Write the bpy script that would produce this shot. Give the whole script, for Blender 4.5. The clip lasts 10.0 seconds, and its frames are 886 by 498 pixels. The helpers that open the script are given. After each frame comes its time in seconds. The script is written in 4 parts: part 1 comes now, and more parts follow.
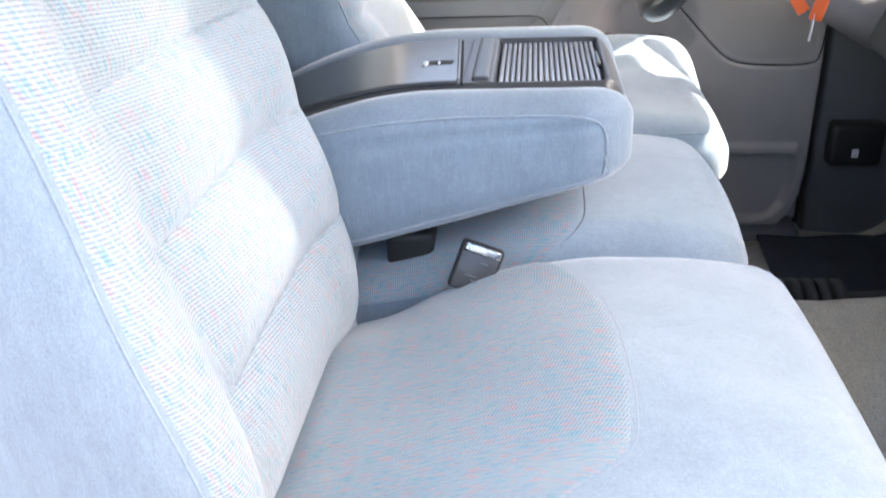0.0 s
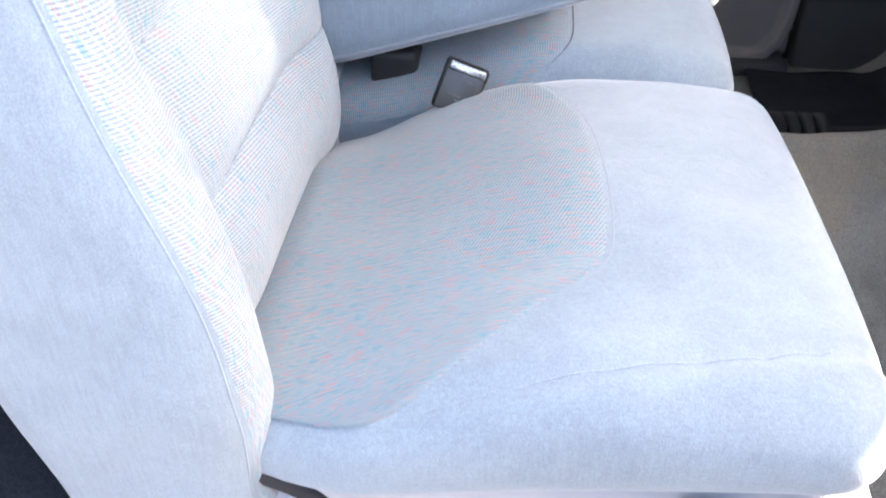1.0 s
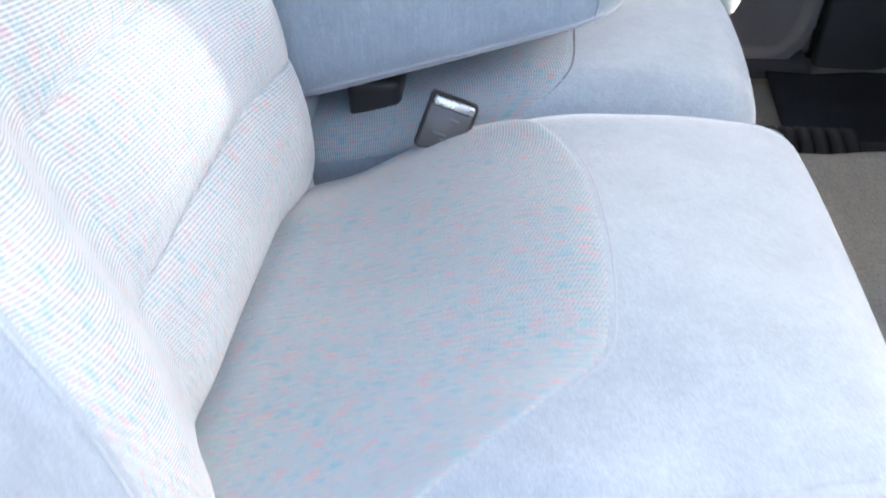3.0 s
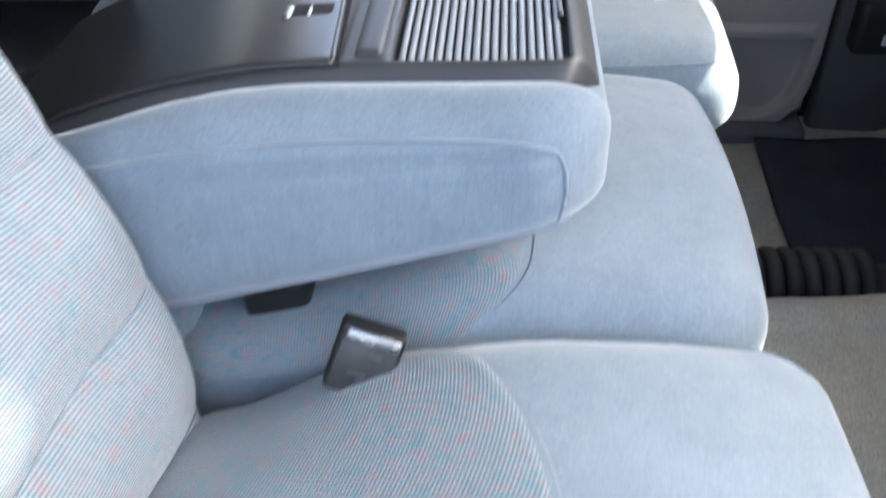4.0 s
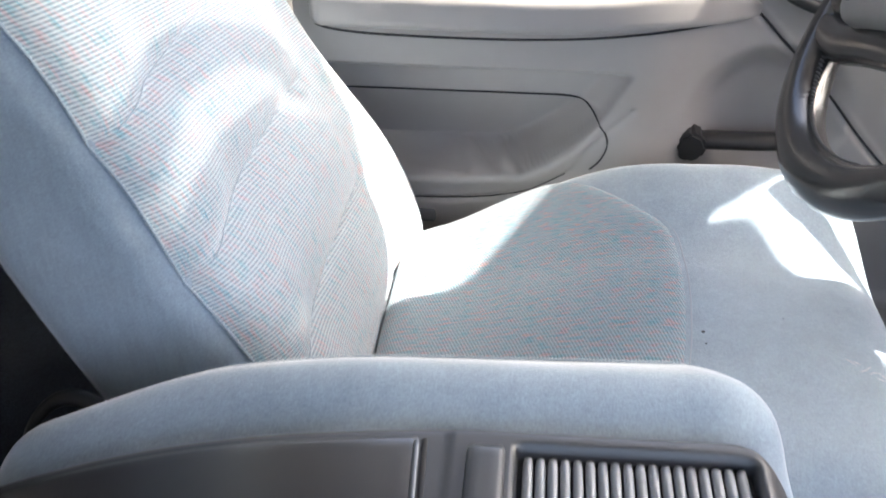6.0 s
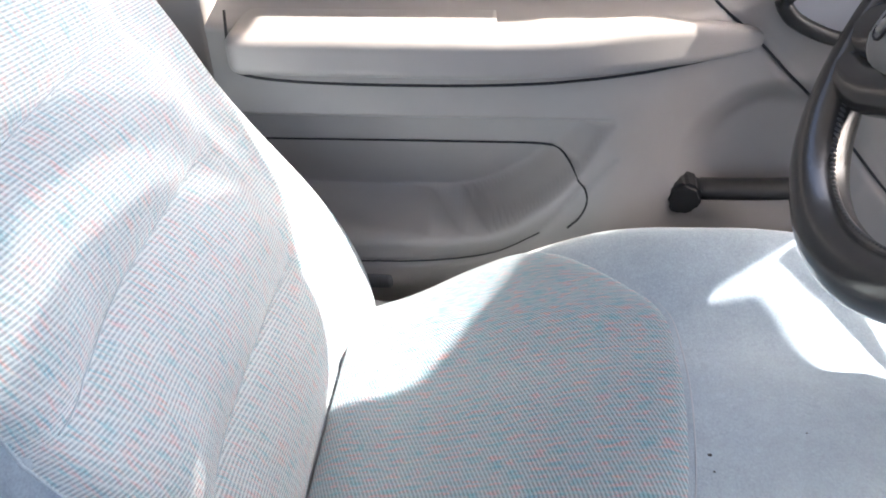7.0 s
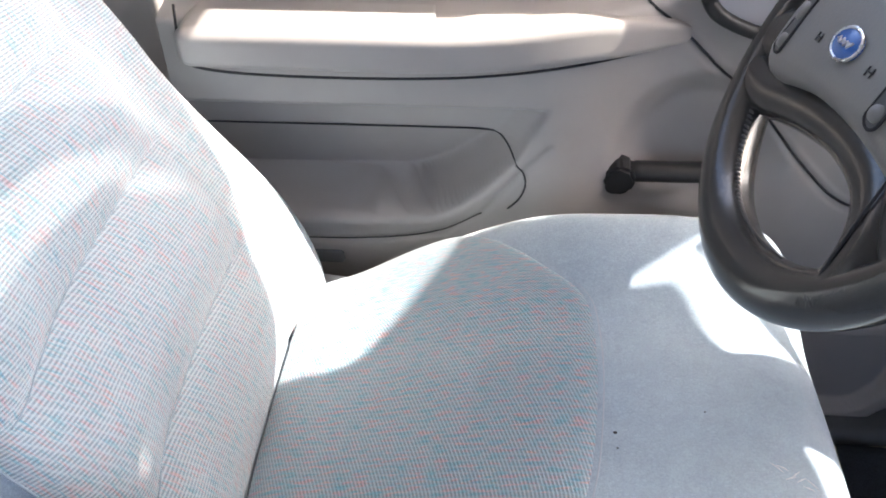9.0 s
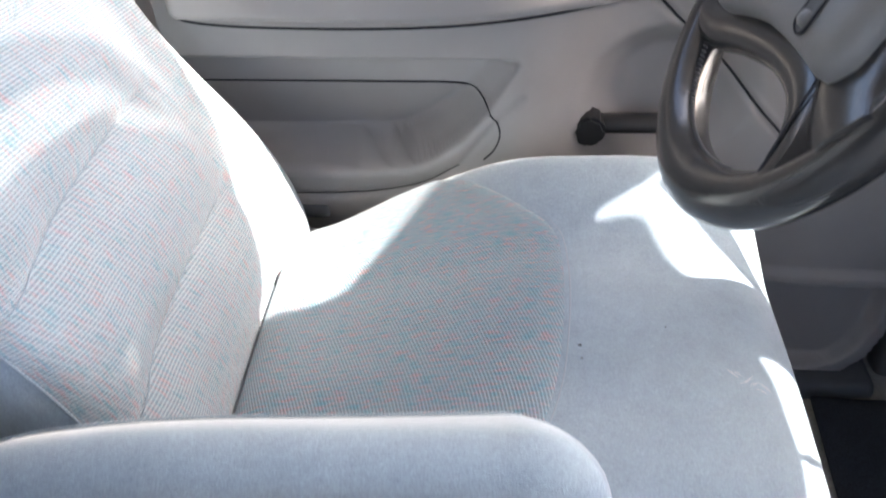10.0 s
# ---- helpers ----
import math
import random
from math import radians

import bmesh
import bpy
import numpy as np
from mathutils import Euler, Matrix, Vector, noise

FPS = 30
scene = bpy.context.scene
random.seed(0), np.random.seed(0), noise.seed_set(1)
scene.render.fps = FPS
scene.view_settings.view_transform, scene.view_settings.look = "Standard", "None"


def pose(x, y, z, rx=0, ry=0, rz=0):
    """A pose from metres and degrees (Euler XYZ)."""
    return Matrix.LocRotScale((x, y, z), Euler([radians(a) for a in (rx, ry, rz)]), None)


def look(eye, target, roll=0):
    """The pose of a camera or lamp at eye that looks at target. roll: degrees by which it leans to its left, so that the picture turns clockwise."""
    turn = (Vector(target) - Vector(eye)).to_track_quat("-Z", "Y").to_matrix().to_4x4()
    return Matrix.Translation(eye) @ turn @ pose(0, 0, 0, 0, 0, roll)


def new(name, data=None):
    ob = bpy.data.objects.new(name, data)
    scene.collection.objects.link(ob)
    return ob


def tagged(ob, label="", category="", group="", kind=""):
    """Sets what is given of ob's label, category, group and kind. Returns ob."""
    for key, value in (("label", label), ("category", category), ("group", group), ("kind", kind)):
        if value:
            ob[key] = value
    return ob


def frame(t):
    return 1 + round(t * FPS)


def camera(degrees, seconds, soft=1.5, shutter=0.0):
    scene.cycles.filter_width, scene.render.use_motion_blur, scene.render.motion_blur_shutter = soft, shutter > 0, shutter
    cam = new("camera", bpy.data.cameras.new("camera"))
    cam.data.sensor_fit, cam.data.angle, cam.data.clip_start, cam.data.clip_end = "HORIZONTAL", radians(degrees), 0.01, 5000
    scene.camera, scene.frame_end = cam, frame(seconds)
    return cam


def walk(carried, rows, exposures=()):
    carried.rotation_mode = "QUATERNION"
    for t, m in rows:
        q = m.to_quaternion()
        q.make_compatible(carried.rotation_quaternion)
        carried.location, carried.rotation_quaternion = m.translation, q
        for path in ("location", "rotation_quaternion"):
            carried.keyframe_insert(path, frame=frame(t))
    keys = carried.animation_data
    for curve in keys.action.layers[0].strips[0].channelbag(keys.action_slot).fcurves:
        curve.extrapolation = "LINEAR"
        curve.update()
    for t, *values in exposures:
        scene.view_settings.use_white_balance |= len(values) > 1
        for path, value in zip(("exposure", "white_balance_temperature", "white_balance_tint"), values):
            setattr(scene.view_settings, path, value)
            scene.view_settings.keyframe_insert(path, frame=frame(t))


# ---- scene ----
cam = camera(54.6, 10.0, 1.8, 0.4)
PATH = [
    (0, (0.251, 0.417, 0.888), (0.048, 2.195, -0.005), -2.4),
    (0.5, (0.251, 0.415, 0.877), (0.075, 2.114, -0.164), -1.0),
    (1, (0.253, 0.404, 0.873), (0.1, 1.986, -0.342), -0.5),
    (1.5, (0.269, 0.395, 0.873), (0.132, 1.953, -0.374), -0.1),
    (2, (0.293, 0.39, 0.872), (0.161, 1.942, -0.383), -0.0),
    (2.2, (0.295, 0.392, 0.869), (0.174, 1.944, -0.386), 0.4),
    (3.3, (0.265, 0.606, 0.864), (0.061, 2.173, -0.361), -2.7),
    (3.5, (0.264, 0.650, 0.848), (0.095, 2.260, -0.326), -3.0),
    (4, (0.289, 0.850, 0.908), (0.159, 2.376, -0.379), -2.0),
    (4.5, (0.296, 0.991, 0.92), (0.193, 2.561, -0.314), -1.4),
    (5, (0.253, 1.115, 0.949), (0.115, 2.697, -0.265), -1.1),
    (5.5, (0.215, 1.223, 0.987), (-0.001, 2.807, -0.215), -1.9),
    (6, (0.203, 1.311, 0.987), (0.017, 2.914, -0.194), -0.5),
    (6.2, (0.226, 1.347, 0.985), (0.047, 2.943, -0.207), -1.4),
    (7.3, (0.219, 1.51, 0.959), (0.062, 3.112, -0.227), -1.6),
    (7.5, (0.23, 1.498, 0.955), (0.062, 3.107, -0.221), -1.8),
    (8, (0.264, 1.452, 0.937), (0.085, 3.026, -0.284), -2.1),
    (8.3, (0.268, 1.441, 0.966), (0.094, 2.987, -0.292), -3.3),
    (8.5, (0.256, 1.462, 0.981), (0.119, 2.985, -0.307), -1.3),
    (9, (0.27, 1.482, 1.034), (0.145, 2.994, -0.269), -0.9),
    (9.5, (0.286, 1.458, 1.035), (0.168, 2.991, -0.244), -0.8),
    (10, (0.299, 1.398, 1.0), (0.174, 2.936, -0.273), -1.6),
]
walk(cam, [(t, look(eye, target, roll)) for t, eye, target, roll in PATH],
     exposures=[(0.0, 2.94, 6680, 8), (1.0, 2.98, 6800, 11), (2.2, 2.97, 6830, 11), (4.0, 2.88, 6550, 5), (4.6, 2.93, 6750, 5), (5.2, 2.90, 6600, 4), (6.0, 2.92, 6600, 8), (7.0, 2.82, 6600, 10), (10.0, 2.82, 6620, 10)])

# ---- light ----
from mathutils.bvhtree import BVHTree

SUN_WAY = Vector((0.90, 0.25, 1.0)).normalized()
world = bpy.data.worlds.new("world")
scene.world = world
world.use_nodes = True
sky = world.node_tree.nodes.new("ShaderNodeTexSky")
sky.sky_type = "NISHITA"
sky.sun_disc = False
sky.dust_density, sky.air_density, sky.ozone_density = 5.0, 0.8, 0.6
sky.sun_elevation = math.asin(SUN_WAY.z)
sky.sun_rotation = math.atan2(SUN_WAY.x, SUN_WAY.y)
sky_back = world.node_tree.nodes["Background"]
sky_back.inputs["Strength"].default_value = 0.15
world.node_tree.links.new(sky.outputs[0], sky_back.inputs["Color"])
sun = new("sun", bpy.data.lights.new("sun", "SUN"))
sun.data.energy, sun.data.angle, sun.data.color = 2.9, radians(0.53), (1.0, 0.95, 0.86)
sun.matrix_world = look(SUN_WAY * 20, (0, 0, 0))
# added spot lamp ahead of the van for low reflected sun through the windscreen
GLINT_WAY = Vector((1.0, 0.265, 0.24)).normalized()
glint_lamp = new("glint_lamp", bpy.data.lights.new("glint_lamp", "SPOT"))
glint_lamp.data.energy, glint_lamp.data.color, glint_lamp.data.shadow_soft_size = 310.0, (1.0, 0.90, 0.74), 0.05
glint_lamp.data.spot_size, glint_lamp.data.spot_blend = radians(10.6), 0.3
glint_lamp.matrix_world = look(Vector((0.0, 1.72, 0.62)) + GLINT_WAY * 8, (0.0, 1.72, 0.62))


# ---- materials ----
def material(name):
    m = bpy.data.materials.new(name)
    m.use_nodes = True
    return m, m.node_tree.nodes, m.node_tree.links, m.node_tree.nodes["Principled BSDF"]


def noise_node(nodes, links, scale, detail=3.0, rough=0.55, coord=None):
    n = nodes.new("ShaderNodeTexNoise")
    n.inputs["Scale"].default_value, n.inputs["Detail"].default_value, n.inputs["Roughness"].default_value = scale, detail, rough
    if coord is not None:
        links.new(coord, n.inputs["Vector"])
    return n.outputs["Fac"]


def ramp(nodes, links, fac, stops):
    r = nodes.new("ShaderNodeValToRGB")
    while len(r.color_ramp.elements) < len(stops):
        r.color_ramp.elements.new(0.5)
    for e, (at, c) in zip(r.color_ramp.elements, stops):
        e.position, e.color = at, (*c, 1)
    links.new(fac, r.inputs["Fac"])
    return r.outputs["Color"]


def mix(nodes, links, a, b, fac, how="MIX"):
    n = nodes.new("ShaderNodeMix")
    n.data_type, n.blend_type = "RGBA", how
    for sock, v in ((n.inputs[0], fac), (n.inputs[6], a), (n.inputs[7], b)):
        if isinstance(v, (float, int)):
            sock.default_value = v
        elif isinstance(v, tuple):
            sock.default_value = (*v, 1)
        else:
            links.new(v, sock)
    return n.outputs[2]


def bump(nodes, links, height, strength, distance, bsdf, chain=None):
    b = nodes.new("ShaderNodeBump")
    b.inputs["Strength"].default_value, b.inputs["Distance"].default_value = strength, distance
    links.new(height, b.inputs["Height"])
    if chain is not None:
        links.new(chain, b.inputs["Normal"])
    links.new(b.outputs[0], bsdf.inputs["Normal"])
    return b.outputs[0]


def coords(nodes, kind="Object"):
    return nodes.new("ShaderNodeTexCoord").outputs[kind]


def velour(name, low, high):
    m, nodes, links, b = material(name)
    co = coords(nodes)
    big = noise_node(nodes, links, 9, 4, 0.6, co)
    fine = noise_node(nodes, links, 700, 2, 0.7, co)
    c = ramp(nodes, links, big, [(0.3, low), (0.72, high)])
    f = ramp(nodes, links, fine, [(0.3, (0.84, 0.84, 0.84)), (0.7, (1.10, 1.10, 1.10))])
    nap = ramp(nodes, links, noise_node(nodes, links, 55, 4, 0.65, co), [(0.3, (0.945, 0.945, 0.95)), (0.7, (1.04, 1.04, 1.04))])
    c = mix(nodes, links, c, nap, 1.0, "MULTIPLY")
    brush = nodes.new("ShaderNodeMapping")
    brush.inputs["Scale"].default_value, brush.inputs["Rotation"].default_value = (1.0, 1.0, 0.10), (0.12, 0.1, 0.0)
    links.new(co, brush.inputs["Vector"])
    streak = noise_node(nodes, links, 330, 3, 0.65, brush.outputs[0])
    c = mix(nodes, links, c, ramp(nodes, links, streak, [(0.3, (0.92, 0.92, 0.925)), (0.7, (1.06, 1.06, 1.06))]), 1.0, "MULTIPLY")
    links.new(mix(nodes, links, c, f, 1.0, "MULTIPLY"), b.inputs["Base Color"])
    b.inputs["Roughness"].default_value = 0.95
    b.inputs["Specular IOR Level"].default_value = 0.1
    b.inputs["Sheen Weight"].default_value = 0.75
    b.inputs["Sheen Roughness"].default_value = 0.45
    n1 = bump(nodes, links, big, 0.25, 0.01, b)
    bump(nodes, links, fine, 0.5, 0.0008, b, n1)
    return m


def weave(name, base, pale, dark, tilt, pitch, depth, fine, long, sat):
    """Cloth with dashed coloured threads along the seat and dark picks across, on surface coordinates in metres."""
    m, nodes, links, b = material(name)
    uv = coords(nodes, "UV")

    def stretched(sx, sy, seed, detail=2):
        s = nodes.new("ShaderNodeMapping")
        s.inputs["Scale"].default_value, s.inputs["Location"].default_value = (sx, sy, 1), (seed, seed * 0.7, 0)
        links.new(uv, s.inputs["Vector"])
        return noise_node(nodes, links, 1.0, detail, 0.6, s.outputs[0])

    def rows(angle, size, wobble):
        turn = nodes.new("ShaderNodeMapping")
        turn.inputs["Rotation"].default_value = (0, 0, radians(angle))
        links.new(uv, turn.inputs["Vector"])
        wave = nodes.new("ShaderNodeTexWave")
        wave.bands_direction = "Y"
        wave.inputs["Scale"].default_value = 0.314 / size
        wave.inputs["Distortion"].default_value = wobble
        wave.inputs["Detail"].default_value = 1.0
        wave.inputs["Detail Scale"].default_value = 80.0
        links.new(turn.outputs[0], wave.inputs["Vector"])
        return wave.outputs["Fac"]

    fleck, hue, broad = stretched(fine, long, 0.0), stretched(fine * 1.3, long, 7.3), stretched(22, 12, 3.1, 3)
    tint = ramp(nodes, links, fleck, [(0.50 - sat, (0.05, 0.33, 0.42)), (0.46, base), (0.54, base), (0.50 + sat, (0.58, 0.24, 0.23))])
    tint2 = ramp(nodes, links, hue, [(0.33, (0.16, 0.26, 0.46)), (0.42, base), (0.58, base), (0.68, (0.58, 0.42, 0.28))])
    tint = mix(nodes, links, tint, tint2, 0.35)
    tint = mix(nodes, links, tint, pale, mixfac(nodes, links, broad, 0.42))
    pick = nodes.new("ShaderNodeMath")
    pick.operation = "MULTIPLY"
    links.new(rows(tilt, pitch, 0.4), pick.inputs[0])
    links.new(ramp(nodes, links, rows(tilt + 62, pitch * 2.1, 0.3), [(0.0, (0.55, 0.55, 0.55)), (0.4, (1, 1, 1))]), pick.inputs[1])
    c = mix(nodes, links, tint, dark, mixfac(nodes, links, pick.outputs[0], depth))
    links.new(c, b.inputs["Base Color"])
    b.inputs["Roughness"].default_value = 0.9
    b.inputs["Specular IOR Level"].default_value = 0.15
    b.inputs["Sheen Weight"].default_value = 0.4
    b.inputs["Sheen Roughness"].default_value = 0.45
    inv = nodes.new("ShaderNodeMath")
    inv.operation = "SUBTRACT"
    inv.inputs[0].default_value = 1.0
    links.new(pick.outputs[0], inv.inputs[1])
    n1 = bump(nodes, links, inv.outputs[0], 0.5, 0.0009, b)
    bump(nodes, links, fleck, 0.2, 0.0004, b, n1)
    return m


def mixfac(nodes, links, value, gain):
    n = nodes.new("ShaderNodeMath")
    n.operation = "MULTIPLY"
    n.inputs[1].default_value = gain
    links.new(value, n.inputs[0])
    return n.outputs[0]


def plastic(name, low, high, rough, grain=900, depth=0.0004, spec=0.5, coat=0.0):
    m, nodes, links, b = material(name)
    co = coords(nodes)
    big = noise_node(nodes, links, 6, 4, 0.6, co)
    fine = noise_node(nodes, links, grain, 2, 0.6, co)
    links.new(ramp(nodes, links, big, [(0.3, low), (0.7, high)]), b.inputs["Base Color"])
    r = nodes.new("ShaderNodeMapRange")
    r.inputs["To Min"].default_value, r.inputs["To Max"].default_value = rough - 0.06, rough + 0.08
    links.new(big, r.inputs["Value"])
    links.new(r.outputs[0], b.inputs["Roughness"])
    b.inputs["Specular IOR Level"].default_value = spec
    b.inputs["Coat Weight"].default_value, b.inputs["Coat Roughness"].default_value = coat, rough * 0.7
    bump(nodes, links, fine, 0.35, depth, b)
    return m


def metal(name, colour, rough):
    m, nodes, links, b = material(name)
    co = coords(nodes)
    b.inputs["Base Color"].default_value = (*colour, 1)
    b.inputs["Metallic"].default_value = 1.0
    n = noise_node(nodes, links, 120, 3, 0.6, co)
    r = nodes.new("ShaderNodeMapRange")
    r.inputs["To Min"].default_value, r.inputs["To Max"].default_value = rough - 0.05, rough + 0.1
    links.new(n, r.inputs["Value"])
    links.new(r.outputs[0], b.inputs["Roughness"])
    return m


def carpet(name, low, high, spots=0.0):
    m, nodes, links, b = material(name)
    co = coords(nodes)
    big = noise_node(nodes, links, 7, 5, 0.65, co)
    fine = noise_node(nodes, links, 420, 3, 0.7, co)
    c = ramp(nodes, links, big, [(0.3, low), (0.7, high)])
    f = ramp(nodes, links, fine, [(0.25, (0.55, 0.55, 0.55)), (0.7, (1.2, 1.2, 1.2))])
    c = mix(nodes, links, c, f, 1.0, "MULTIPLY")
    if spots:
        worn = ramp(nodes, links, noise_node(nodes, links, 3.2, 4, 0.6, co), [(0.38, (0.62, 0.60, 0.58)), (0.5, (1, 1, 1)), (0.62, (1.12, 1.04, 0.92))])
        c = mix(nodes, links, c, worn, spots, "MULTIPLY")
    links.new(c, b.inputs["Base Color"])
    b.inputs["Roughness"].default_value = 1.0
    b.inputs["Specular IOR Level"].default_value = 0.05
    bump(nodes, links, fine, 0.9, 0.003, b)
    return m


VELOUR = velour("grey_blue_velour", (0.255, 0.318, 0.378), (0.310, 0.380, 0.448))
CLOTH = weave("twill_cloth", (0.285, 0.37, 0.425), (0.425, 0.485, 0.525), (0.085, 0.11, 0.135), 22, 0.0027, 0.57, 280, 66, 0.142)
# same twill as the cushions, lightened: light on the backrests is in its colour
CLOTH_BACK_LIT = weave("twill_cloth_back_lit", (0.41, 0.485, 0.535), (0.58, 0.64, 0.68), (0.08, 0.10, 0.13), 8, 0.0031, 0.60, 430, 50, 0.15)
THREAD = plastic("seam_thread", (0.30, 0.33, 0.38), (0.36, 0.39, 0.44), 0.85)
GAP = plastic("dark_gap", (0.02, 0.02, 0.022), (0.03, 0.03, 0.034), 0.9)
TRIM = plastic("grey_door_plastic", (0.300, 0.280, 0.272), (0.345, 0.322, 0.313), 0.5)
SHROUD = plastic("pale_seat_plastic", (0.44, 0.44, 0.475), (0.50, 0.50, 0.54), 0.5)
CONSOLE = plastic("charcoal_console_plastic", (0.024, 0.024, 0.026), (0.034, 0.034, 0.037), 0.32, 900, 0.0003, 0.8, 0.7)
FRAME = plastic("charcoal_frame_plastic", (0.038, 0.040, 0.045), (0.050, 0.052, 0.058), 0.46, 900, 0.0003, 0.7, 0.35)
# console plastic lightened for the slats: sky sheen put into the base colour
TAMBOUR = plastic("tambour_plastic_sheen", (0.20, 0.208, 0.22), (0.24, 0.248, 0.26), 0.3, 900, 0.0003, 0.8, 0.5)
BLACK = plastic("black_plastic", (0.012, 0.012, 0.013), (0.02, 0.02, 0.022), 0.45)
RUBBER = plastic("black_rubber", (0.012, 0.013, 0.015), (0.02, 0.021, 0.024), 0.7)
LEATHER = plastic("black_leather", (0.022, 0.022, 0.023), (0.035, 0.035, 0.036), 0.22, 420, 0.0005, 0.6, 0.40)
CHROME = metal("brushed_steel", (0.62, 0.63, 0.65), 0.25)
CARPET = carpet("grey_carpet", (0.34, 0.34, 0.32), (0.46, 0.455, 0.43), 0.9)
MAT = carpet("dark_mat", (0.045, 0.052, 0.066), (0.062, 0.070, 0.086))
HEADLINER = carpet("headliner", (0.68, 0.68, 0.67), (0.74, 0.74, 0.73))
BODY = plastic("white_paint", (0.7, 0.7, 0.7), (0.76, 0.76, 0.76), 0.3, 30, 0.0001)
DASH = plastic("grey_dash_plastic", (0.085, 0.085, 0.088), (0.105, 0.105, 0.108), 0.55)
DARKTRIM = plastic("dark_grey_trim", (0.08, 0.085, 0.095), (0.11, 0.115, 0.125), 0.6)

STITCH = plastic("stitch_thread", (0.05, 0.05, 0.055), (0.09, 0.09, 0.095), 0.4)
HUB = plastic("grey_black_grained_plastic", (0.185, 0.18, 0.177), (0.215, 0.21, 0.207), 0.42, 380, 0.0008)
BADGE = plastic("blue_badge", (0.03, 0.12, 0.42), (0.05, 0.16, 0.5), 0.15)
ORANGE = plastic("orange_tag", (0.75, 0.12, 0.03), (0.85, 0.16, 0.04), 0.4)
CONCRETE = carpet("concrete", (0.22, 0.195, 0.175), (0.28, 0.25, 0.227))


# ---- mesh helpers ----
def mesh_from(name, verts, faces, uvs=None, smooth=True):
    me = bpy.data.meshes.new(name)
    me.from_pydata([tuple(map(float, v)) for v in verts], [], [tuple(map(int, f)) for f in faces])
    if uvs is not None:
        layer = me.uv_layers.new(name="UVMap")
        idx = np.empty(len(me.loops), dtype=np.int32)
        me.loops.foreach_get("vertex_index", idx)
        layer.data.foreach_set("uv", np.asarray(uvs, dtype=np.float32)[idx].ravel())
    me.polygons.foreach_set("use_smooth", [smooth] * len(me.polygons))
    me.update()
    return me


def part(name, me, mat, parent=None, label=""):
    """Links one mesh (or bmesh) as one object, under a thing or a part."""
    if isinstance(me, bmesh.types.BMesh):
        bm, me = me, bpy.data.meshes.new(name)
        bm.to_mesh(me)
        bm.free()
    me.materials.clear()
    me.materials.append(mat)
    ob = new(name, me)
    if parent is not None:
        ob.parent = parent
    return tagged(ob, label)


def thing(name, label, category, at=(0, 0, 0), group=""):
    ob = new(name)
    ob.empty_display_size = 0.05
    return tagged(ob, label, category, group)


def smoothstep(a, b, x):
    t = np.clip((x - a) / (b - a), 0, 1)
    return t * t * (3 - 2 * t)


def grid_faces(nu, nv, close_u=False, base=0):
    out = []
    for j in range(nv - 1):
        for i in range(nu if close_u else nu - 1):
            a, b = j * nu + i, j * nu + (i + 1) % nu
            out.append((base + a, base + b, base + b + nu, base + a + nu))
    return out


def soft_box(name, half, step, radius, deform=None):
    """A box with rolled edges, in even quads; deform moves its points (n x 3)."""
    h = np.array(half, float)
    n = np.maximum(2, np.ceil(2 * h / step).astype(int))
    verts, faces, keys = [], [], {}
    for axis in range(3):
        a, b = (axis + 1) % 3, (axis + 2) % 3
        for side in (-1, 1):
            ids = np.zeros((n[a] + 1, n[b] + 1), int)
            for i in range(n[a] + 1):
                for j in range(n[b] + 1):
                    k = [0, 0, 0]
                    k[axis] = n[axis] if side > 0 else 0
                    k[a], k[b] = i, j
                    k = tuple(k)
                    if k not in keys:
                        keys[k] = len(verts)
                        verts.append([2 * h[q] * k[q] / n[q] - h[q] for q in range(3)])
                    ids[i, j] = keys[k]
            for i in range(n[a]):
                for j in range(n[b]):
                    q = (ids[i, j], ids[i + 1, j], ids[i + 1, j + 1], ids[i, j + 1])
                    faces.append(q if side > 0 else q[::-1])
    p = np.array(verts)
    core = np.clip(p, -(h - radius), h - radius)
    d = p - core
    # squeeze the cube's rim onto the round
    ln = np.linalg.norm(d, axis=1, keepdims=True)
    p = core + np.where(ln > 1e-9, d / np.maximum(ln, 1e-9) * np.minimum(ln, radius), 0)
    far = np.max(np.abs(d), axis=1, keepdims=True)
    p = np.where(ln > 1e-9, core + d / np.maximum(ln, 1e-9) * far, p)
    if deform is not None:
        p = deform(p)
    return mesh_from(name, p, faces)


def tube(name, pts, radius, sides=8, close=False, squash=1.0):
    pts = [Vector(p) for p in pts]
    n = len(pts)
    verts = []
    up = Vector((0.05, 0.03, 1)).normalized()
    for i, p in enumerate(pts):
        t = (pts[(i + 1) % n] - pts[i - 1]) if close else (pts[min(i + 1, n - 1)] - pts[max(i - 1, 0)])
        t.normalize()
        a = t.cross(up)
        if a.length < 1e-4:
            a = t.cross(Vector((1, 0, 0)))
        a.normalize()
        b = a.cross(t).normalized()
        r = radius[i] if isinstance(radius, (list, tuple, np.ndarray)) else radius
        for k in range(sides):
            w = 2 * math.pi * k / sides
            verts.append(p + a * (r * math.cos(w)) + b * (r * squash * math.sin(w)))
    faces = grid_faces(sides, n, True)
    if close:
        faces += [((n - 1) * sides + k, (n - 1) * sides + (k + 1) % sides, (k + 1) % sides, k) for k in range(sides)]
    else:
        faces += [tuple(range(sides))[::-1], tuple((n - 1) * sides + k for k in range(sides))]
    return mesh_from(name, verts, faces)


